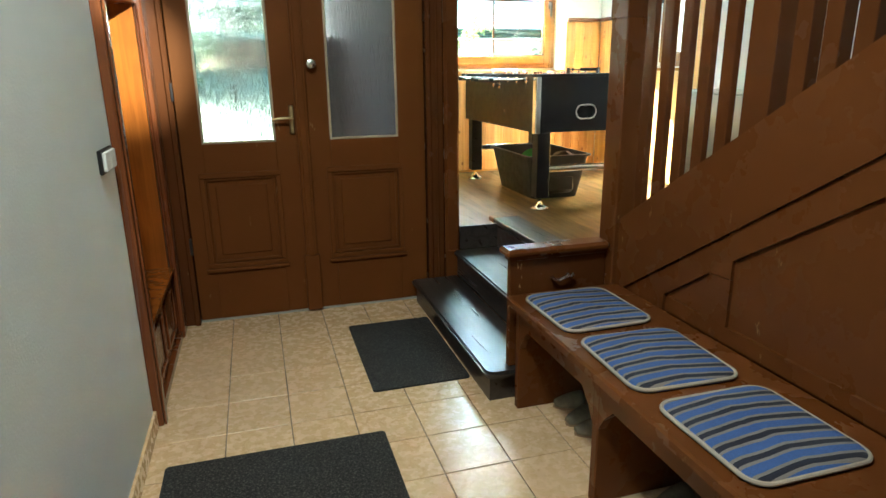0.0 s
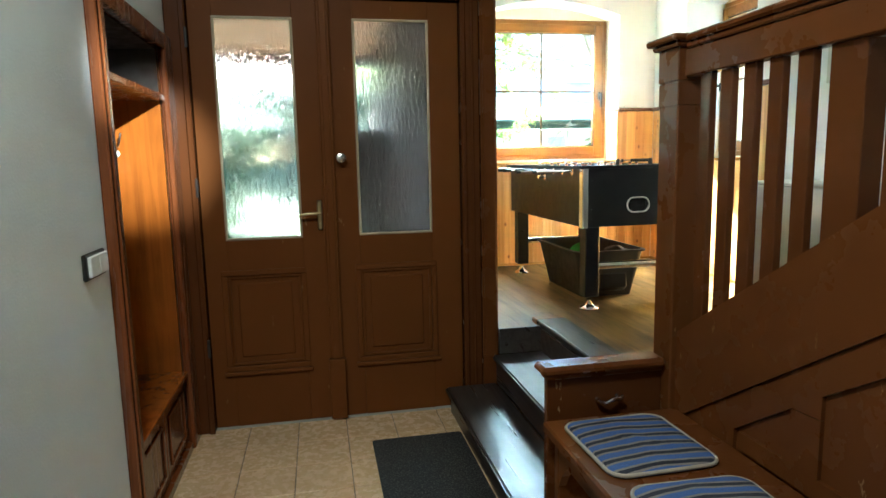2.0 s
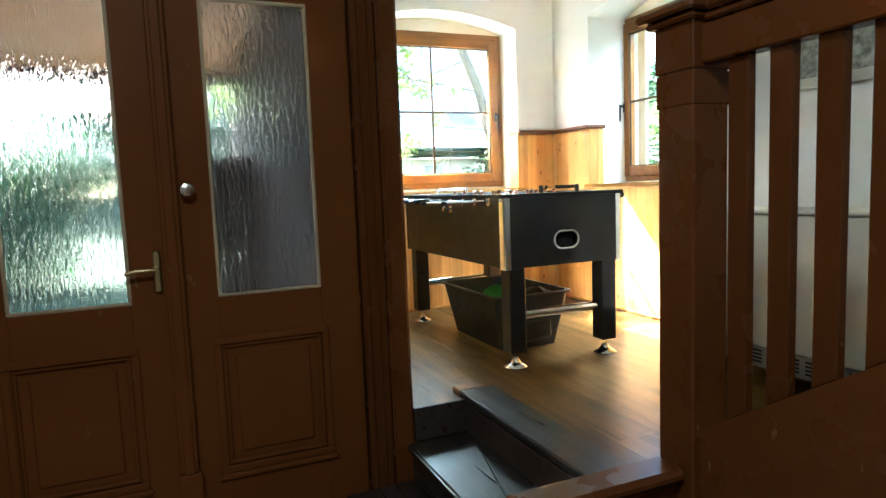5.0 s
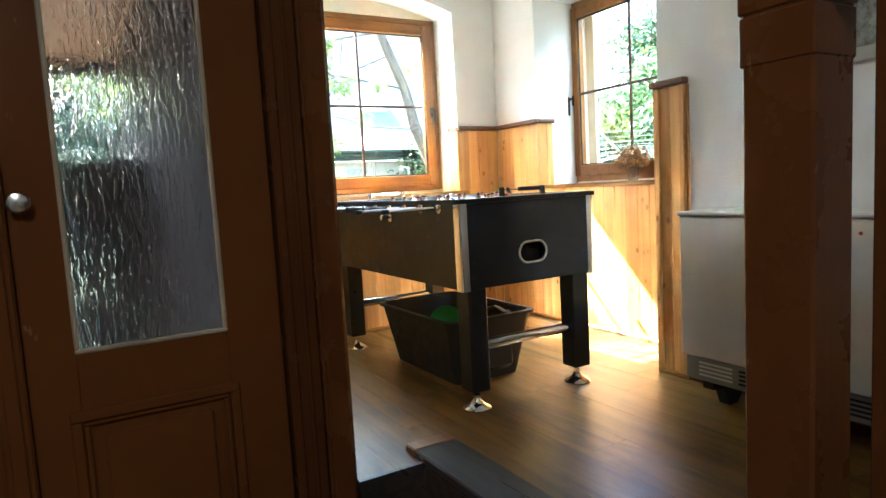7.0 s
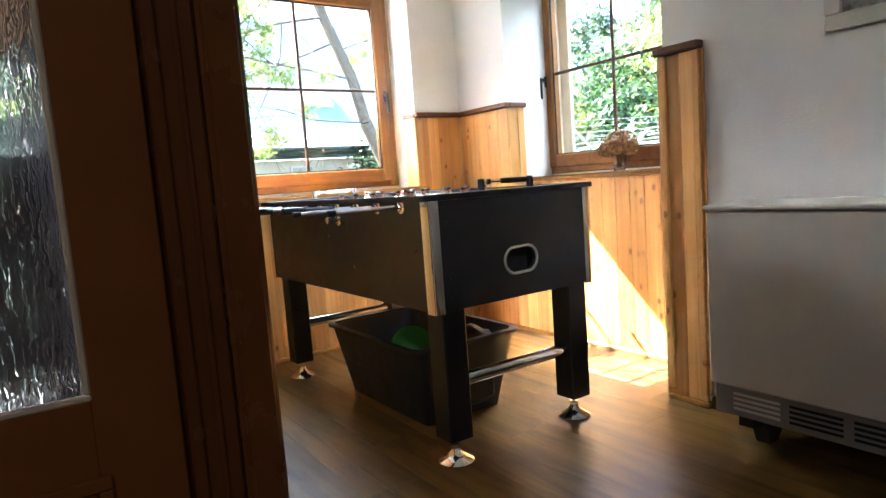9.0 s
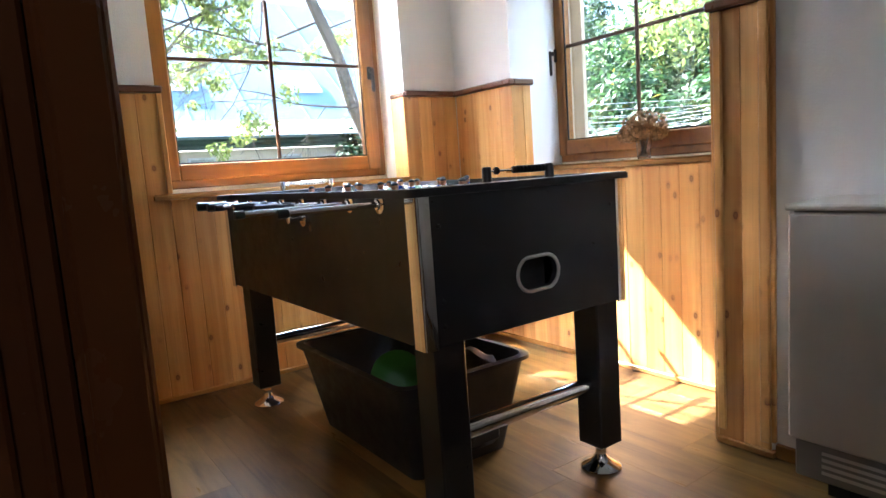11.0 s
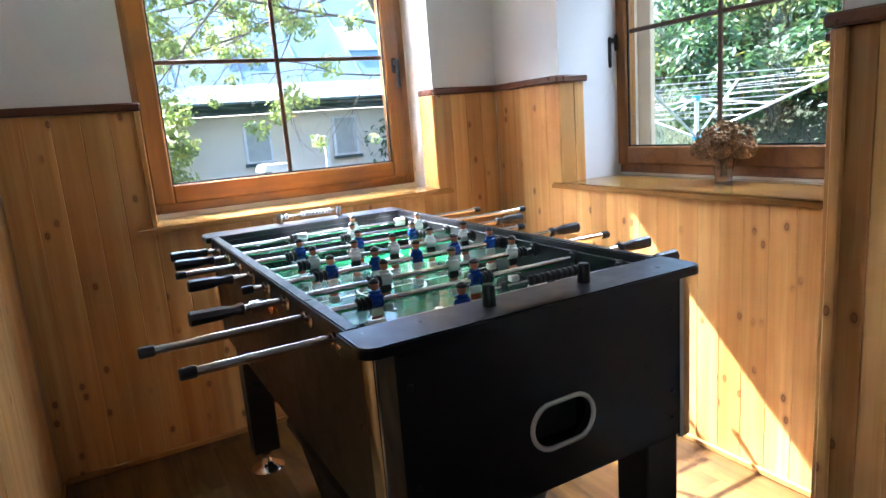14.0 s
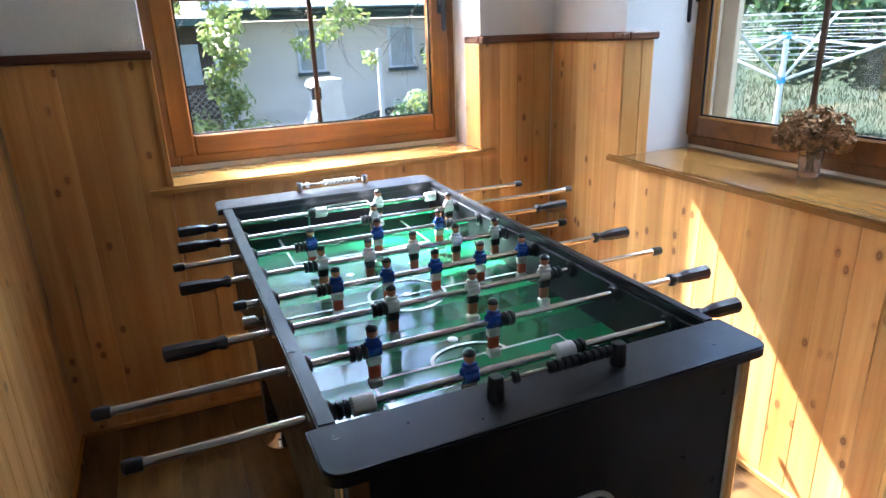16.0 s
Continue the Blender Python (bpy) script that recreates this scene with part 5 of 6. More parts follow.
bm = bmesh.new()
loops = []
for inset, z in ((-0.002, 0.733), (-0.016, 0.735), (-0.016, 0.747), (0.006, 0.749), (0.006, 0.7405), (-0.002, 0.7405)):
    loops.append([bm.verts.new((x, y, z)) for x, y in rounded_rect(3.495 + inset, 3.972 - inset, 4.845 + inset, 5.590 - inset, 0.05, 4)])
for a, b in zip(loops, loops[1:] + loops[:1]):
    for i in range(len(a)):
        bm.faces.new([a[i], a[(i + 1) % len(a)], b[(i + 1) % len(a)], b[i]])
part("rim", bm, BIN, bin_, smooth=True)
part("tub", tub(3.495, 3.972, 4.845, 5.590, 0.060, FLOOR_UP + 0.001, 0.740, 0.006), BIN, bin_, smooth=True)
bm = bmesh.new()
lathe(bm, [(0, 0.085), (0.006, 0.088), (0.012, 0.080), (0.014, 0.02)], (3.645, 5.125, 0.685), (-0.4, -0.75, 0.45), 24)
tagged(part("green_disc", bm, GREEN, smooth=True), "round green plastic lid lying in the tub", "toy")
bm = bmesh.new()
bmesh.ops.create_icosphere(bm, subdivisions=3, radius=1.0)
for v in bm.verts:
    k = 1 + 0.28 * noise.noise(v.co * 2.3)
    v.co = Vector((3.85, 5.00, 0.685)) + Vector((v.co.x * 0.085 * k, v.co.y * 0.12 * k, v.co.z * 0.07 * k))
tagged(part("black_bag", bm, BLACK_PLASTIC, smooth=True), "shiny black plastic bundle in the tub", "toy")
bm = boxes((3.62, 3.86, 5.12, 5.38, 0.463, 0.60, 0.03))
tagged(part("toy_box", bm, BIN, smooth=True), "black plastic box in the tub", "toy")
bm = boxes((3.64, 3.88, 4.87, 5.10, 0.463, 0.615, 0.03))
tagged(part("toy_box", bm, BIN, smooth=True), "dark box low in the tub", "toy")

# ---- the storage heater ----
HX, HY0, HY1 = 4.150, 3.155, 4.122
heater = thing("storage_heater", (4.25, 3.64, FLOOR_UP), "large white enamelled storage heater with a grey slotted base", "heater")
part("body", boxes((HX, 4.432, HY0, HY1, 0.640, 1.192, 0.006)), HEATER_WHITE, heater)
part("lid", boxes((HX - 0.008, 4.434, HY0 - 0.006, HY1 + 0.006, 1.196, 1.212, 0.005)), HEATER_WHITE, heater)
part("base", boxes((HX + 0.012, 4.43, HY0 + 0.01, HY1 - 0.012, 0.545, 0.639, 0.004)), HEATER_GREY, heater)
for k in range(5):
    y0 = HY0 + 0.06 + k * 0.172
    for r in range(4):
        part("vent_slot", boxes((HX + 0.0105, HX + 0.013, y0, y0 + 0.145, 0.566 + r * 0.016, 0.574 + r * 0.016)), DARK if k != 4 else HEATER_WHITE, heater)
for yy in (HY0 + 0.10, HY1 - 0.13):
    bm = bmesh.new()
    prism(bm, [(HX + 0.02, 0.545), (HX + 0.02, 0.515), (HX + 0.09, 0.505), (HX + 0.12, FLOOR_UP + 0.001), (HX + 0.17, FLOOR_UP + 0.001), (4.42, 0.545)], "Y", yy, yy + 0.045)
    part("foot", bm, BLACK_PLASTIC, heater, "black metal foot bracket")
bm = bmesh.new()
tube(bm, (HX + 0.0, 3.455, 1.150), (HX - 0.002, 3.455, 1.150), 0.006, n=12)
part("indicator", bm, plain("red_plastic", (0.45, 0.02, 0.01), 0.4), heater, "small red indicator")

# ---- pictures on the heater wall ----
for yc, zc, w, h, lab in ((3.575, 1.935, 0.62, 0.46, "faded engraving in a pale flat frame over the heater"),):
    pic = thing("wall_picture", (4.44, yc, zc), lab, "picture")
    f = 0.045
    bm = boxes((4.413, 4.4385, yc - w / 2, yc + w / 2, zc - h / 2, zc - h / 2 + f, 0.003), (4.413, 4.4385, yc - w / 2, yc + w / 2, zc + h / 2 - f, zc + h / 2, 0.003),
               (4.413, 4.4385, yc - w / 2, yc - w / 2 + f, zc - h / 2 + f, zc + h / 2 - f, 0.003), (4.413, 4.4385, yc + w / 2 - f, yc + w / 2, zc - h / 2 + f, zc + h / 2 - f, 0.003))
    part("frame", bm, PICTURE_FRAME, pic)
    part("print", boxes((4.426, 4.430, yc - w / 2 + f, yc + w / 2 - f, zc - h / 2 + f, zc + h / 2 - f)), PICTURE, pic, "grey faded landscape print")

# ---- the vase with dried hydrangeas ----
VX, VY = 5.078, 5.210
vase = thing("flower_vase", (VX, VY, SILL), "clear glass tumbler with dried brown hydrangea heads on the window board", "vase")
bm = bmesh.new()
lathe(bm, [(0.0, 0.027), (0.003, 0.029), (0.085, 0.036), (0.0855, 0.034), (0.014, 0.0265), (0.0135, 0.001)], (VX, VY, SILL + 0.001), n=24)
part("glass", bm, VASE_GLASS, vase, "clear glass tumbler", smooth=True)
rng = random.Random(4)
bm = bmesh.new()
for k in range(6):
    a = k * 1.05
    bent(bm, [(VX + 0.012 * math.cos(a), VY + 0.012 * math.sin(a), SILL + 0.02), (VX + 0.02 * math.cos(a + 2), VY + 0.02 * math.sin(a + 2), SILL + 0.09), (VX + 0.05 * math.cos(a + 1), VY + 0.05 * math.sin(a + 1), SILL + 0.15)], 0.0025, 6)
part("stalks", bm, STALK, vase)
heads = [(0.0, 0.0, 0.165, 0.055), (0.0, 0.065, 0.145, 0.048), (0.0, -0.065, 0.150, 0.050), (0.045, 0.03, 0.135, 0.042), (-0.045, -0.02, 0.135, 0.045), (-0.03, 0.05, 0.115, 0.038), (0.03, -0.05, 0.115, 0.038), (-0.01, -0.095, 0.12, 0.035), (-0.01, 0.095, 0.115, 0.034)]
for hx, hy, hz, hr in heads:
    bm = bmesh.new()
    for _ in range(85):
        d = Vector((rng.gauss(0, 1), rng.gauss(0, 1), rng.gauss(0, 1))).normalized()
        c = Vector((VX + hx, VY + hy, SILL + hz)) + d * hr * rng.uniform(0.75, 1.02)
        t1 = d.orthogonal().normalized()
        t1 = Matrix.Rotation(rng.uniform(0, 6.28), 3, d) @ t1
        t2 = d.cross(t1)
        s = rng.uniform(0.008, 0.013)
        up = d * s * 0.5
        cv = bm.verts.new(c)
        vs = [bm.verts.new(c + t1 * s * math.cos(q) + t2 * s * math.sin(q) + up * (1 if k % 2 else 0.2)) for k, q in enumerate([j * math.pi / 4 for j in range(8)])]
        for k in range(8):
            bm.faces.new([cv, vs[k], vs[(k + 1) % 8]])
    part("flower_head", bm, DRY_FLOWER, vase, "crumpled dried brown petals", fix=False)


vase.location.z += 0.009

# ---- outdoors ----
GRASS = foliage("grass_blades", (0.014, 0.028, 0.008), (0.028, 0.048, 0.014), (0.07, 0.06, 0.025))
LEAF = foliage("leaf_green", (0.022, 0.060, 0.018), (0.075, 0.15, 0.05))
LEAF_HEDGE = foliage("hedge_green", (0.012, 0.03, 0.008), (0.03, 0.075, 0.025), (0.05, 0.09, 0.03))
LEAF_YELLOW = foliage("leaf_yellow_green", (0.18, 0.27, 0.06), (0.36, 0.42, 0.12), (0.5, 0.42, 0.08))
BARK = plain("grey_bark", (0.15, 0.12, 0.09), 0.9, vary=0.4, scale=20, bumpy=0.5, fine=40)
SOIL, snt, sp = material("garden_ground")
sv = coords(snt)
snt.links.new(ramp(snt, noise_tex(snt, sv, 1.5, 8, 0.7), [(0.35, (0.012, 0.026, 0.008)), (0.5, (0.030, 0.044, 0.015)), (0.7, (0.075, 0.066, 0.036))]), sp.inputs["Base Color"])
sp.inputs["Roughness"].default_value = 0.95
bump(snt, sp, noise_tex(snt, sv, 20, 5), 0.6, 0.05)
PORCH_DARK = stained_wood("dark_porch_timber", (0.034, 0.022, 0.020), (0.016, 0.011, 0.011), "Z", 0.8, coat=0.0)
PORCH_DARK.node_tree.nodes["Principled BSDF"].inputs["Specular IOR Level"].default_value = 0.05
ROOF_TIN = plain("weathered_blue_roof", (0.20, 0.32, 0.36), 0.5, vary=0.15, scale=2)
EAVE_GREEN = plain("dark_green_eave", (0.03, 0.07, 0.06), 0.5)
CONCRETE = plain("pale_concrete", (0.62, 0.60, 0.55), 0.85, vary=0.1, scale=6, bumpy=0.3, fine=60)
DARK_TIMBER = stained_wood("dark_timber", (0.07, 0.04, 0.022), (0.035, 0.02, 0.012), "X", 0.7)
LINE_BLUE = plain("blue_plastic", (0.05, 0.30, 0.45), 0.4)
ALU = plain("pale_aluminium", (0.72, 0.73, 0.72), 0.35, 0.3)
WINDOW_BLIND = plain("pale_blind", (0.42, 0.44, 0.40), 0.6)


def ground_z(x, y):
    def st(a, b, v):
        t = min(1, max(0, (v - a) / (b - a)))
        return t * t * (3 - 2 * t)
    z = -0.02 + 0.42 * st(2.6, 5.0, x) * st(4, 7, y) + 0.42 * st(4.5, 6.0, x) * (1 - st(4, 7, y))
    z += 0.13 * max(0, min(x, 10.5) - 5.2) * st(5.2, 7.5, x)
    z += 0.55 * max(0, min(x, 30) - 10.5) * (1 - 0.9 * st(10, 15, y - 0.25 * (x - 10)))
    z -= 0.25 * st(8, 16, y) * (1 - st(9, 12, x)) * st(2.6, 4.0, x)
    z += 1.5 * st(8.8, 15.5, y) * (1 - st(2.2, 3.2, x))
    return z


bm = bmesh.new()
axis_pts = lambda lo, hi, fine_lo, fine_hi: [lo + (fine_lo - lo) * i / 8 for i in range(8)] + [fine_lo + (fine_hi - fine_lo) * i / 60 for i in range(60)] + [fine_hi + (hi - fine_hi) * i / 10 for i in range(11)]
xs, ys = axis_pts(-300, 300, -6, 32), axis_pts(-300, 300, -6, 30)
grid = [[bm.verts.new((x, yy, ground_z(x, yy) - 0.05 + 0.03 * noise.noise((x, yy, 0)) * (1 if x > 4 else 0.2) - (0.5 if (0.6 < x < 4.5 and -2 < yy < 4.2) else 0))) for yy in ys] for x in xs]
for i in range(len(xs) - 1):
    for j in range(len(ys) - 1):
        bm.faces.new([grid[i][j], grid[i + 1][j], grid[i + 1][j + 1], grid[i][j + 1]])
structure("ground", bm, SOIL, "rough garden ground rising to a bank", "ground")


def leaves(name, centres, count, size, mat, label, seed, category="bush"):
    """A crown or bush of many small leaves in uneven clumps: centres are (x, y, z, radius)."""
    r = random.Random(seed)
    verts, faces = [], []
    total = sum(c[3] ** 2 for c in centres)
    for cx, cy, cz, cr in centres:
        for _ in range(int(count * cr * cr / total)):
            d = Vector((r.gauss(0, 1), r.gauss(0, 1), r.gauss(0, 1))).normalized()
            p = Vector((cx, cy, cz)) + d * cr * r.uniform(0.45, 1.08) * Vector((1, 1, 0.8)).length / 1.6
            n = (d + Vector((r.uniform(-1, 1), r.uniform(-1, 1), r.uniform(0, 1.4)))).normalized()
            t = Matrix.Rotation(r.uniform(0, 6.28), 3, n) @ n.orthogonal().normalized()
            u = n.cross(t)
            s = size * r.uniform(0.6, 1.3)
            k = len(verts)
            verts += [p - t * s, p + u * s * 0.45 + n * s * 0.1, p + t * s, p - u * s * 0.45 + n * s * 0.1]
            faces.append((k, k + 1, k + 2, k + 3))
    me = bpy.data.meshes.new(name)
    me.from_pydata(verts, [], faces)
    me.materials.append(mat)
    return me


def plant(name, place, centres, count, size, mat, label, seed, limbs=(), category="bush"):
    t = thing(name, place, label, category)
    crown = new("crown", leaves("crown", centres, count, size, mat, label, seed))
    crown.parent = t
    crown.location = -Vector(place)
    if limbs:
        bm = bmesh.new()
        for pts, r0, r1 in limbs:
            for i in range(len(pts) - 1):
                f0, f1 = i / (len(pts) - 1), (i + 1) / (len(pts) - 1)
                tube(bm, pts[i], pts[i + 1], r0 + (r1 - r0) * f0, r0 + (r1 - r0) * f1, 8)
        part("trunk", bm, BARK, t, "grey bark trunk and limbs", smooth=True)
    return t


def branches(base, direction, length, radius, depth, r, out):
    pts = [Vector(base)]
    d = Vector(direction).normalized()
    for _ in range(4):
        d = (d + Vector((r.uniform(-1, 1), r.uniform(-1, 1), r.uniform(-1, 1))) * 0.22).normalized()
        pts.append(pts[-1] + d * length / 4)
    out.append((pts, radius, radius * 0.5))
    if depth:
        for k in range(3):
            s = pts[1 + k] if k < 3 else pts[-1]
            nd = (d + Vector((r.uniform(-1, 1), r.uniform(-1, 1), r.uniform(-0.9, 0.6))) * 0.9).normalized()
            branches(s, nd, length * 0.62, radius * 0.5, depth - 1, r, out)


# the tree before the north window
rt = random.Random(12)
limbs = []
base = (7.3, 10.6, ground_z(7.3, 10.6))
limbs.append(([Vector(base), Vector((6.75, 10.5, 1.45)), Vector((6.36, 10.4, 2.2)), Vector((6.22, 10.4, 2.75)), Vector((5.89, 10.4, 3.5)), Vector((5.4, 10.3, 4.7))], 0.10, 0.06))
for start, way, long_, thick, depth in (((6.22, 10.4, 2.75), (-1, -0.2, 0.05), 2.4, 0.018, 4), ((5.89, 10.4, 3.5), (-1, -0.4, -0.16), 2.6, 0.020, 4),
                                        ((6.36, 10.4, 2.2), (-0.9, 0.1, 0.0), 1.5, 0.013, 4), ((5.4, 10.3, 4.7), (-1, -0.3, -0.3), 2.2, 0.016, 4),
                                        ((5.6, 10.3, 4.2), (-0.7, 0.1, -0.75), 2.0, 0.018, 4), ((6.0, 10.4, 3.2), (-0.9, 0.4, -0.35), 2.4, 0.017, 4),
                                        ((6.05, 10.4, 3.1), (0.8, 0.1, 0.3), 1.4, 0.012, 3), ((5.2, 10.2, 4.6), (-0.9, -0.1, -0.5), 2.2, 0.016, 4)):
    branches(start, way, long_, thick, depth, rt, limbs)
tips = []
for pts, r0, r1 in limbs[1:]:
    end = pts[-1]
    if r0 < 0.0055 and rt.random() < (0.95 if end.z > 3.0 else 0.35 if end.z > 2.5 else 0.05):
        tips.append((end.x, end.y, end.z, rt.uniform(0.06, 0.15)))
# unseen high clumps, added to keep the sun off the north window's left part
tips += [(0.9 + rt.uniform(-0.4, 0.5), 11.2 + rt.uniform(-0.6, 0.8), 7.0 + rt.uniform(-1, 1), 0.3) for _ in range(5)]
plant("tree", base, tips, 30000, 0.034, LEAF_YELLOW, "garden tree with thin bare twigs and yellowing leaves", 3, limbs, "tree")
plant("climbing_bush", (4.3, 12.6, 0.3), [(4.07 + 0.14 * math.sin(k * 1.7), 12.6, 0.9 + k * 0.14, 0.15 + 0.03 * (k % 3)) for k in range(9)] + [(3.65, 12.6, 0.55, 0.38), (4.4, 12.6, 0.5, 0.34), (4.05, 12.7, 0.45, 0.35)], 2600, 0.05, LEAF_YELLOW, "light green climbing shrub at the fence", 5)
plant("low_bush", (6.5, 11.6, 0.3), [(6.3, 11.6, 0.7, 0.35), (6.9, 11.8, 0.7, 0.3), (7.6, 12, 0.75, 0.35)], 2600, 0.05, LEAF, "low green plants along the fence", 6)

# neighbouring house
house = thing("neighbour_house", (8.0, 18.0, 0), "beige rendered low house with a blue grey roof beyond the fence", "house")
part("wall", boxes((4.55, 14.5, 16.0, 20.0, -0.6, 2.05)), BEIGE_WALL, house)
part("eave", boxes((4.2, 14.8, 15.55, 16.0, 2.06, 2.16, 0.01)), EAVE_GREEN, house, "dark green eave boards")
bm = bmesh.new()
tube(bm, (4.2, 15.5, 2.18), (14.8, 15.5, 2.18), 0.07, n=10)
part("gutter", bm, EAVE_GREEN, house, "dark green rain gutter", smooth=True)
bm = bmesh.new()
prism(bm, [(15.45, 2.22), (15.45, 2.27), (20.0, 6.1), (20.0, 6.0)], "X", 4.1, 14.9)
part("roof", bm, ROOF_TIN, house, "weathered blue grey sheet roof")
bm = bmesh.new()
prism(bm, [(14.95, 2.235), (14.95, 2.255), (15.49, 2.56), (15.49, 2.30)], "X", 4.1, 14.9)
part("roof_edge", bm, plain("white_fascia", (0.8, 0.8, 0.78), 0.6), house, "pale roof edge")
for k in range(9):
    bm = bmesh.new()
    x = 4.6 + k * 1.2
    prism(bm, [(15.46, 2.275), (15.46, 2.30), (19.95, 6.09), (19.95, 6.06)], "X", x, x + 0.03)
    part("roof_seam", bm, ROOF_TIN, house)
for x in (5.5, 8.2):
    bm = bmesh.new()
    prism(bm, [(16.6, 3.27), (16.6, 3.33), (17.2, 3.84), (17.2, 3.78)], "X", x, x + 0.7)
    part("skylight", bm, ALU, house, "pale roof window")
for x0, x1 in ((5.74, 6.16), (7.50, 7.94), (9.6, 10.1)):
    w = part("window", boxes((x0 - 0.05, x1 + 0.05, 15.95, 15.995, 1.14, 1.92, 0.005)), plain("white_frame", (0.75, 0.75, 0.73), 0.5), house, "small window with a closed pale blind")
    part("blind", boxes((x0, x1, 15.93, 15.949, 1.18, 1.88, 0.003)), WINDOW_BLIND, w).location = (0, 0, 0)
    part("sill", boxes((x0 - 0.08, x1 + 0.08, 15.86, 15.949, 1.08, 1.138, 0.004)), EAVE_GREEN, w).location = (0, 0, 0)
shed = thing("timber_shed", (3.2, 15.0, 0), "dark brown timber shed with small windows", "shed")
bm = bmesh.new()
for k in range(14):
    box(bm, 1.0, 4.15, 15.0 - 0.004 * (k % 2), 15.03, -0.4 + k * 0.17, -0.4 + k * 0.17 + 0.163, 0.004)
part("wall", bm, DARK_TIMBER, shed)
part("wall_core", boxes((1.0, 4.15, 15.03, 18.0, -0.4, 1.98)), DARK_TIMBER, shed)
part("roof", boxes((0.7, 4.35, 14.6, 18.2, 1.99, 2.10)), EAVE_GREEN, shed, "dark green roof edge")
for x0 in (3.30, 3.66):
    part("window", boxes((x0, x0 + 0.28, 14.975, 14.995, 1.10, 1.72, 0.004)), WINDOW_BLIND, shed, "pale window pane")
part("white_post", boxes((4.16, 4.42, 15.0, 15.2, -0.4, 1.5, 0.01)), CONCRETE, shed, "pale rendered corner")

# wire fence
fence = thing("wire_fence", (6.0, 13.0, 0), "chain link fence with thin concrete posts", "fence")
FY = 13.0
for x in (2.9, 4.19, 6.27, 8.3, 10.3):
    top = {4.19: 1.19, 6.27: 1.58}.get(x, 1.4)
    part("post", boxes((x - 0.03, x + 0.03, FY - 0.03, FY + 0.03, -0.3, top, 0.006)), CONCRETE, fence)
verts, edges_bm = [], bmesh.new()
fx0, fx1, fz0, fz1, stepm = 2.9, 10.3, 0.1, 1.15, 0.09
k = fx0 - (fz1 - fz0)
while k < fx1:
    for s in (1, -1):
        a, b = (k, fz0), (k + fz1 - fz0, fz1)
        if s < 0:
            a, b = (k, fz1), (k + fz1 - fz0, fz0)
        ax, az, bx_, bz = a[0], a[1], b[0], b[1]
        if ax < fx0:
            az += (bz - az) * (fx0 - ax) / (bx_ - ax)
            ax = fx0
        if bx_ > fx1:
            bz = az + (bz - az) * (fx1 - ax) / (bx_ - ax)
            bx_ = fx1
        if bx_ - ax > 0.02:
            tube(edges_bm, (ax, FY + 0.035 + 0.003 * s, az), (bx_, FY + 0.035 + 0.003 * s, bz), 0.0022, n=3, caps=False)
    k += stepm
tagged(part("mesh", edges_bm, ALU, fence, "galvanised wire mesh", fix=False), kind="stuff")

# concrete garden fireplace
grill = thing("garden_fireplace", (5.35, 12.2, 0), "white concrete garden fireplace with a tapered hood", "barbecue")
bm = bmesh.new()
prism(bm, [(4.80, 0.1), (4.95, 0.62), (5.08, 0.85), (5.10, 1.10), (5.04, 1.16), (5.08, 1.26), (5.42, 1.26), (5.46, 1.16), (5.40, 1.10), (5.45, 0.80), (5.72, 0.55), (5.80, 0.1)], "Y", 12.0, 12.5)
part("hood", bm, CONCRETE, grill)
part("opening", boxes((5.02, 5.14, 11.985, 11.999, 1.02, 1.17)), DARK, grill, "dark smoke opening")

# rotary clothes dryer on the bank
DX, DY, DZ = 8.0, 7.68, 1.66
dryer = thing("rotary_clothes_dryer", (DX, DY, ground_z(DX, DY)), "white rotary clothes dryer with blue joints and thin lines", "clothes dryer")
bm = bmesh.new()
tube(bm, (DX, DY, ground_z(DX, DY) - 0.06), (DX, DY, DZ), 0.022)
part("pole", bm, ALU, dryer, smooth=True)
bm = bmesh.new()
lathe(bm, [(0, 0.035), (0.05, 0.035)], (DX, DY, DZ - 0.02), n=12)
lathe(bm, [(0, 0.035), (0.05, 0.035)], (DX, DY, 1.29), n=12)
part("joint", bm, LINE_BLUE, dryer, "blue plastic joints", smooth=True)
arm_dirs = [Vector((math.cos(radians(a)), math.sin(radians(a)), 0)) for a in (-70, 20, 110, 200)]
L = 1.25
for d in arm_dirs:
    bm = bmesh.new()
    tip = Vector((DX, DY, 1.31)) + d * L + Vector((0, 0, 0.52))
    tube(bm, (DX, DY, 1.31), tip, 0.012, n=8)
    mid = Vector((DX, DY, 1.31)).lerp(tip, 0.5)
    tube(bm, (DX, DY, DZ), mid, 0.010, n=8)
    part("arm", bm, ALU, dryer, smooth=True)
bm = bmesh.new()
for k in range(8):
    f = 0.35 + 0.65 * k / 7
    ring = [Vector((DX, DY, 1.31)) + d * L * f + Vector((0, 0, 0.52 * f)) for d in arm_dirs]
    for i in range(4):
        tube(bm, ring[i], ring[(i + 1) % 4], 0.0016, n=4, caps=False)
tagged(part("lines", bm, WHITE_PLASTIC, dryer, "thin white plastic lines", fix=False), kind="stuff")

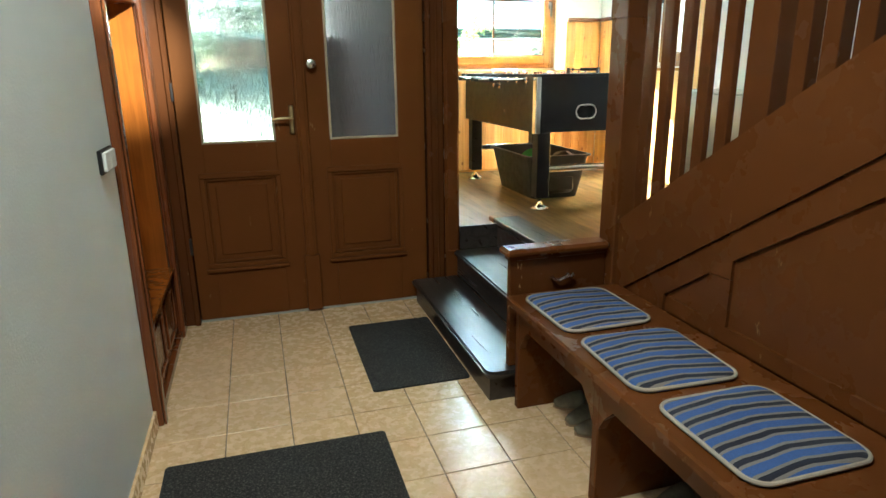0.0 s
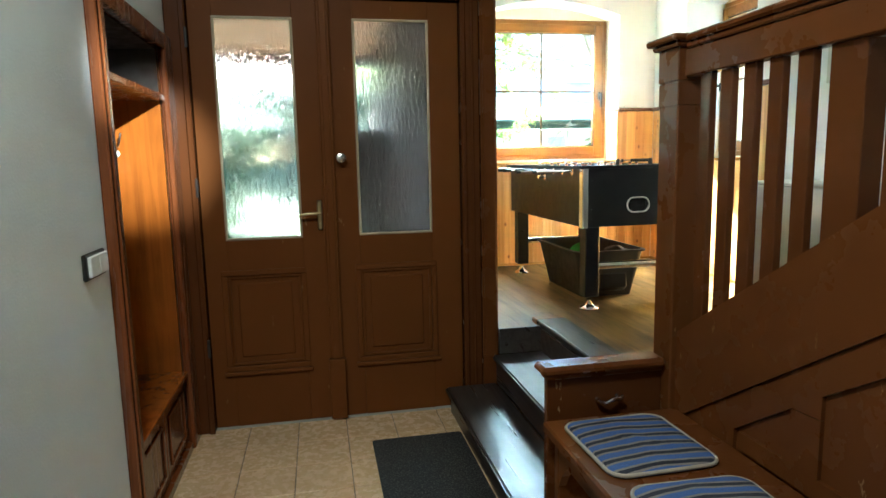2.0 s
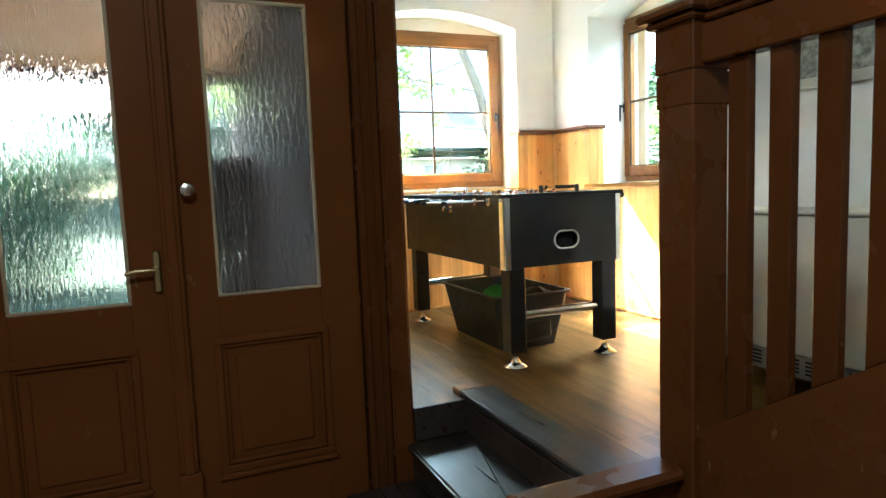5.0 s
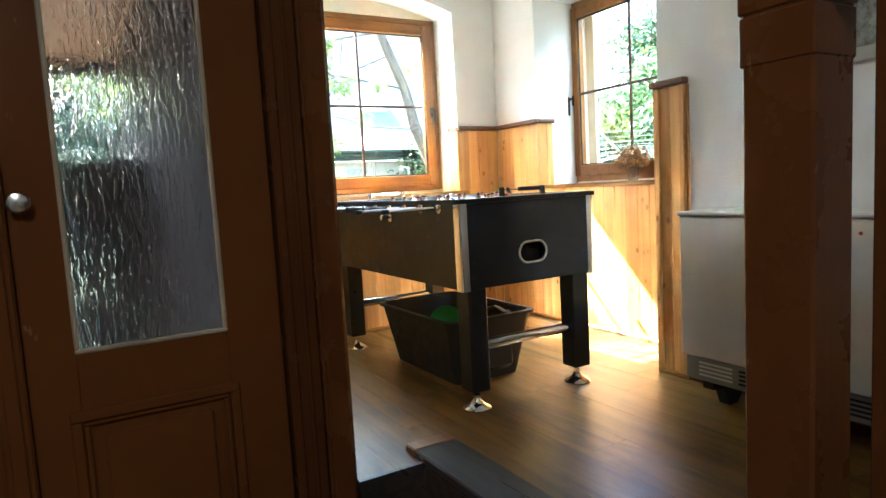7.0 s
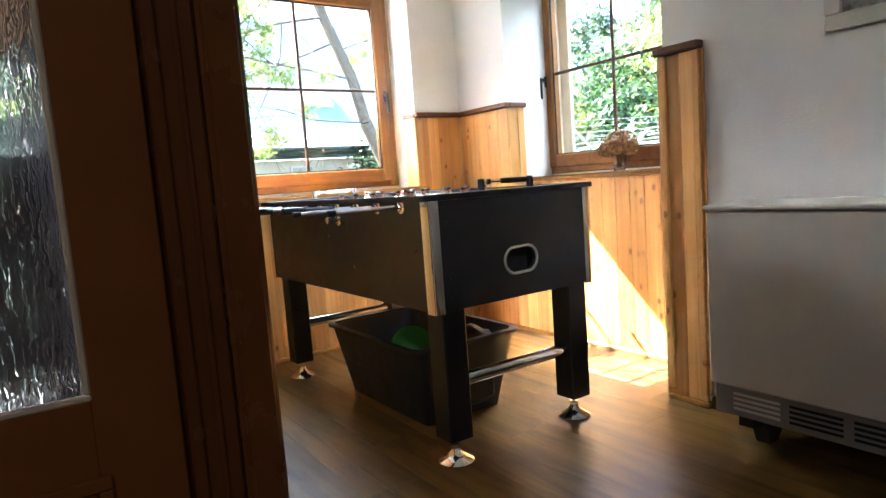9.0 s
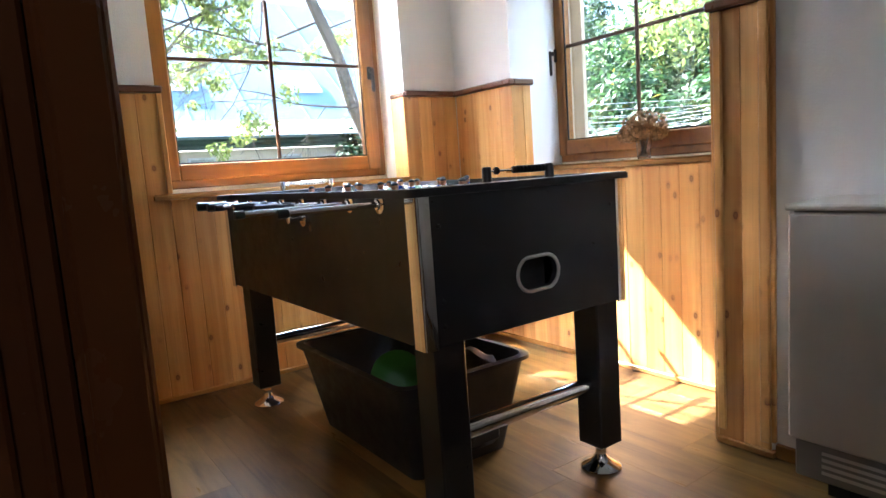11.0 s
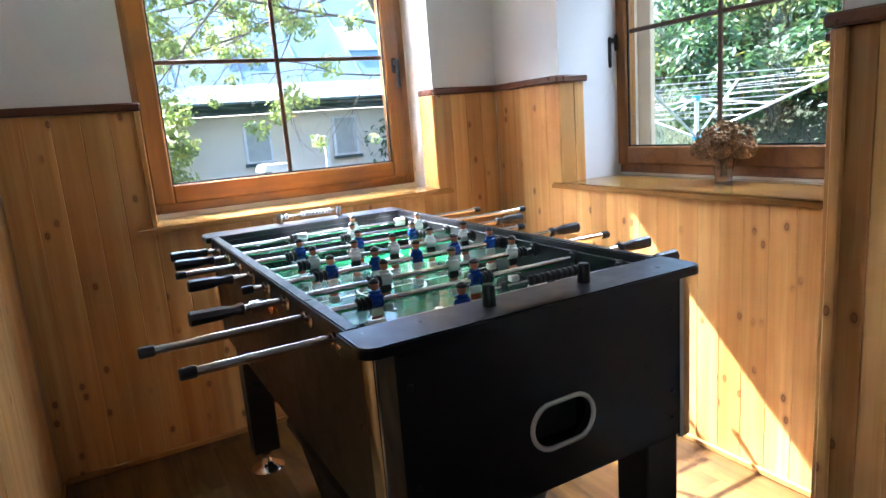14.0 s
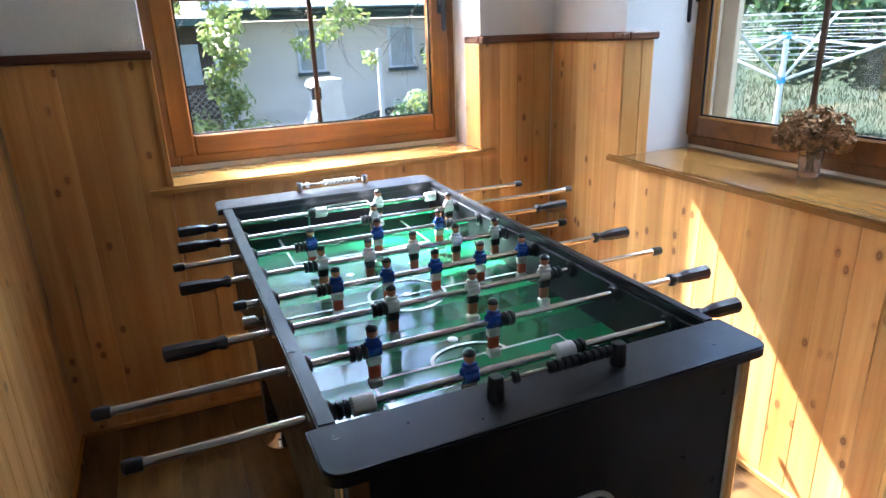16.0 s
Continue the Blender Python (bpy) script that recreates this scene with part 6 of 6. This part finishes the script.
# bushes on the bank
rb = random.Random(8)
for k in range(22):
    x = 9.0 + rb.uniform(0, 5.0) + (0.6 if k % 2 else 0)
    yy = 4.6 + 12.0 * (k + rb.uniform(0, 0.8)) / 22 + (x - 9.6) * 0.5
    r0 = rb.uniform(0.7, 1.2)
    gz = ground_z(x, yy)
    cs = [(x + rb.uniform(-r0, r0), yy + rb.uniform(-r0, r0), gz + rb.uniform(0.1, 1.1) * r0, r0 * rb.uniform(0.4, 0.7)) for _ in range(8)]
    plant("bush", (x, yy, gz), cs, 2600, 0.075, LEAF if k % 3 else LEAF_YELLOW, "leafy green bush on the garden bank", 30 + k)
for k in range(5):
    x, yy = 17 + rb.uniform(0, 5), 6 + k * 4.0
    gz = ground_z(x, yy)
    cs = [(x + rb.uniform(-1.8, 1.8), yy + rb.uniform(-2.2, 2.2), gz + rb.uniform(1.2, 5.0), rb.uniform(0.7, 1.3)) for _ in range(14)]
    lm = []
    branches((x, yy, gz - 0.1), (0.05, 0, 1), 3.6, 0.16, 2, rb, lm)
    plant("tree", (x, yy, gz), cs, 8000, 0.12, LEAF, "broad green tree on the garden bank", 60 + k, lm, "tree")
# grass tufts
rg = random.Random(2)
gv, gf = [], []
for _ in range(34000):
    x, yy = rg.uniform(6.0, 12.0), rg.uniform(4.5, 13.0)
    z = ground_z(x, yy) - 0.05
    a = rg.uniform(0, 6.28)
    h, w = rg.uniform(0.03, 0.10), 0.004
    k = len(gv)
    gv += [(x - w * math.cos(a), yy - w * math.sin(a), z), (x + w * math.cos(a), yy + w * math.sin(a), z), (x + rg.uniform(-0.04, 0.04), yy + rg.uniform(-0.04, 0.04), z + h)]
    gf.append((k, k + 1, k + 2))
me = bpy.data.meshes.new("grass")
me.from_pydata(gv, [], gf)
me.materials.append(GRASS)
tagged(new("grass", me), "rough dry grass on the bank", "grass", kind="stuff")

# what shows through the entrance door
tagged(part("porch_roof", boxes((0.1, 2.545, 4.56, 8.6, 2.55, 2.63)), stained_wood("porch_timber", (0.30, 0.14, 0.07), (0.2, 0.09, 0.04), "Y", 0.6)), "brown timber porch roof outside the door", "porch", kind="structure")
plant("hedge", (0.6, 8.0, 0), [(-0.5 + 0.22 * k, 10.6 + 0.3 * (k % 2), 0.7 + 0.5 * (k % 3), 0.6) for k in range(6)] + [(-0.5 + 0.5 * k, 16.0, 2.2 + 0.8 * (k % 3), 1.0) for k in range(9)], 20000, 0.085, LEAF_HEDGE, "green garden hedge before the entrance", 90)
tagged(part("paved_path", boxes((0.9, 2.5, 4.56, 8.9, -0.06, -0.045)), plain("path_stone", (0.26, 0.25, 0.22), 0.85, vary=0.2, scale=4, bumpy=0.3, fine=60)), "pale concrete path outside the door", "pavement", kind="structure")
logs = thing("woodshed_wall", (2.2, 7.0, 0), "dark weathered timber boarding outside the door", "shed")
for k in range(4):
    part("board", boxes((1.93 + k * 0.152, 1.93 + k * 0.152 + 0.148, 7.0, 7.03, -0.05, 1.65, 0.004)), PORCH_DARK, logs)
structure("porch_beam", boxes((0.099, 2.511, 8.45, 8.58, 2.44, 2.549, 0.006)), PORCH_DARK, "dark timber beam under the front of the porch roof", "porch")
carport = thing("carport", (0.3, 12.6, 0), "open garden shelter with a low red tiled roof on dark posts", "shelter")
for x in (-1.4, 1.4):
    for y in (12.15, 13.4):
        part("post", boxes((x - 0.05, x + 0.05, y - 0.05, y + 0.05, -0.1, 2.62, 0.006)), DARK_TIMBER, carport)
bm = bmesh.new()
prism(bm, [(12.0, 2.60), (12.0, 2.66), (13.6, 3.20), (13.6, 3.12)], "X", -1.7, 1.62)
part("roof", bm, plain("red_roof_tiles", (0.32, 0.10, 0.06), 0.7, vary=0.3, scale=12), carport, "low red tiled roof")
# added out of view, closes the porch's west side against sky light
structure("porch_wall", boxes((0.02, 0.098, 4.56, 8.6, -0.1, 2.549)), PORCH_DARK, "unseen dark timber screen keeping the western sky off the porch", "porch")
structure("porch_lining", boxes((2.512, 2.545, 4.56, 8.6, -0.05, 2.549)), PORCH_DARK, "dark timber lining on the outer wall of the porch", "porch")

# ---- small pieces: boards, planks and tiles ----
for row in CLADDING:
    cladding_row(*row)

tile_mesh = {}


def slab(name, w, d, h, mat, bev, key):
    k = (key, round(w, 4), round(d, 4))
    if k not in tile_mesh:
        bm = bmesh.new()
        box(bm, 0, w, 0, d, 0, h, bev)
        me = bpy.data.meshes.new(name)
        bm.to_mesh(me)
        bm.free()
        me.materials.append(mat)
        tile_mesh[k] = me
    return new(name, tile_mesh[k])


hall_tiles = thing("tiles_hall", (1.20, 1.0, 0), "beige marbled square floor tiles with dark joints", "floor", kind="structure")
TW, TD, J = 0.2445, 0.2445, 0.004
x_lines = [1.191] + [1.461 + TW * k for k in range(7)]
for i in range(len(x_lines) - 1):
    xa, xb = x_lines[i], x_lines[i + 1]
    yb = 4.314
    while yb > 0.4:
        ya = yb - TD
        o = slab("tile", xb - xa - J, TD - J, 0.006, TILE, 0.0012, "tile")
        o.parent = hall_tiles
        o.location = (xa + J / 2 - 1.20, ya + J / 2 - 1.0, -0.006)
        yb = ya
rest = slab("tile_rest", 1.8, 2.3, 0.005, TILE, 0.0, "rest")
rest.location = (1.20, -1.95, -0.006)
tagged(rest, "beige tiled floor behind the walker", "floor", kind="structure")

planks = thing("planks_games_room", (2.8, 0.1, FLOOR_UP), "warm oak laminate planks, satin and scuffed", "floor", kind="structure")
PW, PL = 0.193, 1.285
rp = random.Random(5)


def plank_column(xa, xb, y_low, first_joint):
    """One row of planks along y, its end joints a plank's length apart from first_joint."""
    if xb - xa < 0.004:
        return
    top = 6.248
    joint = first_joint
    while joint + PL < top:
        joint += PL
    while top > y_low + 0.002:
        low_end = max(joint, y_low)
        if top - low_end > 0.002:
            o = slab("plank", xb - xa - 0.0003, top - low_end - 0.0003, 0.010, LAMINATE, 0.0003, "plank")
            o.parent = planks
            o.location = (xa - 2.8, low_end - 0.1, -0.010)
        top, joint = low_end, joint - PL


k = 0
xa = 4.284 - 8 * PW
while xa < 4.806:
    lo, hi = max(xa, 2.803), min(xa + PW, 4.806)
    joint = 4.371 if k == 7 else 4.371 + [0.43, 0.86, 0.15][k % 3] + rp.uniform(-0.12, 0.12)
    for a, b, y_low in ((lo, min(hi, 3.2015), 4.2815), (max(lo, 3.2015), min(hi, 4.438), 0.055), (max(lo, 4.438), hi, 4.435)):
        if b > a:
            plank_column(a, b, y_low, joint)
    xa += PW
    k += 1
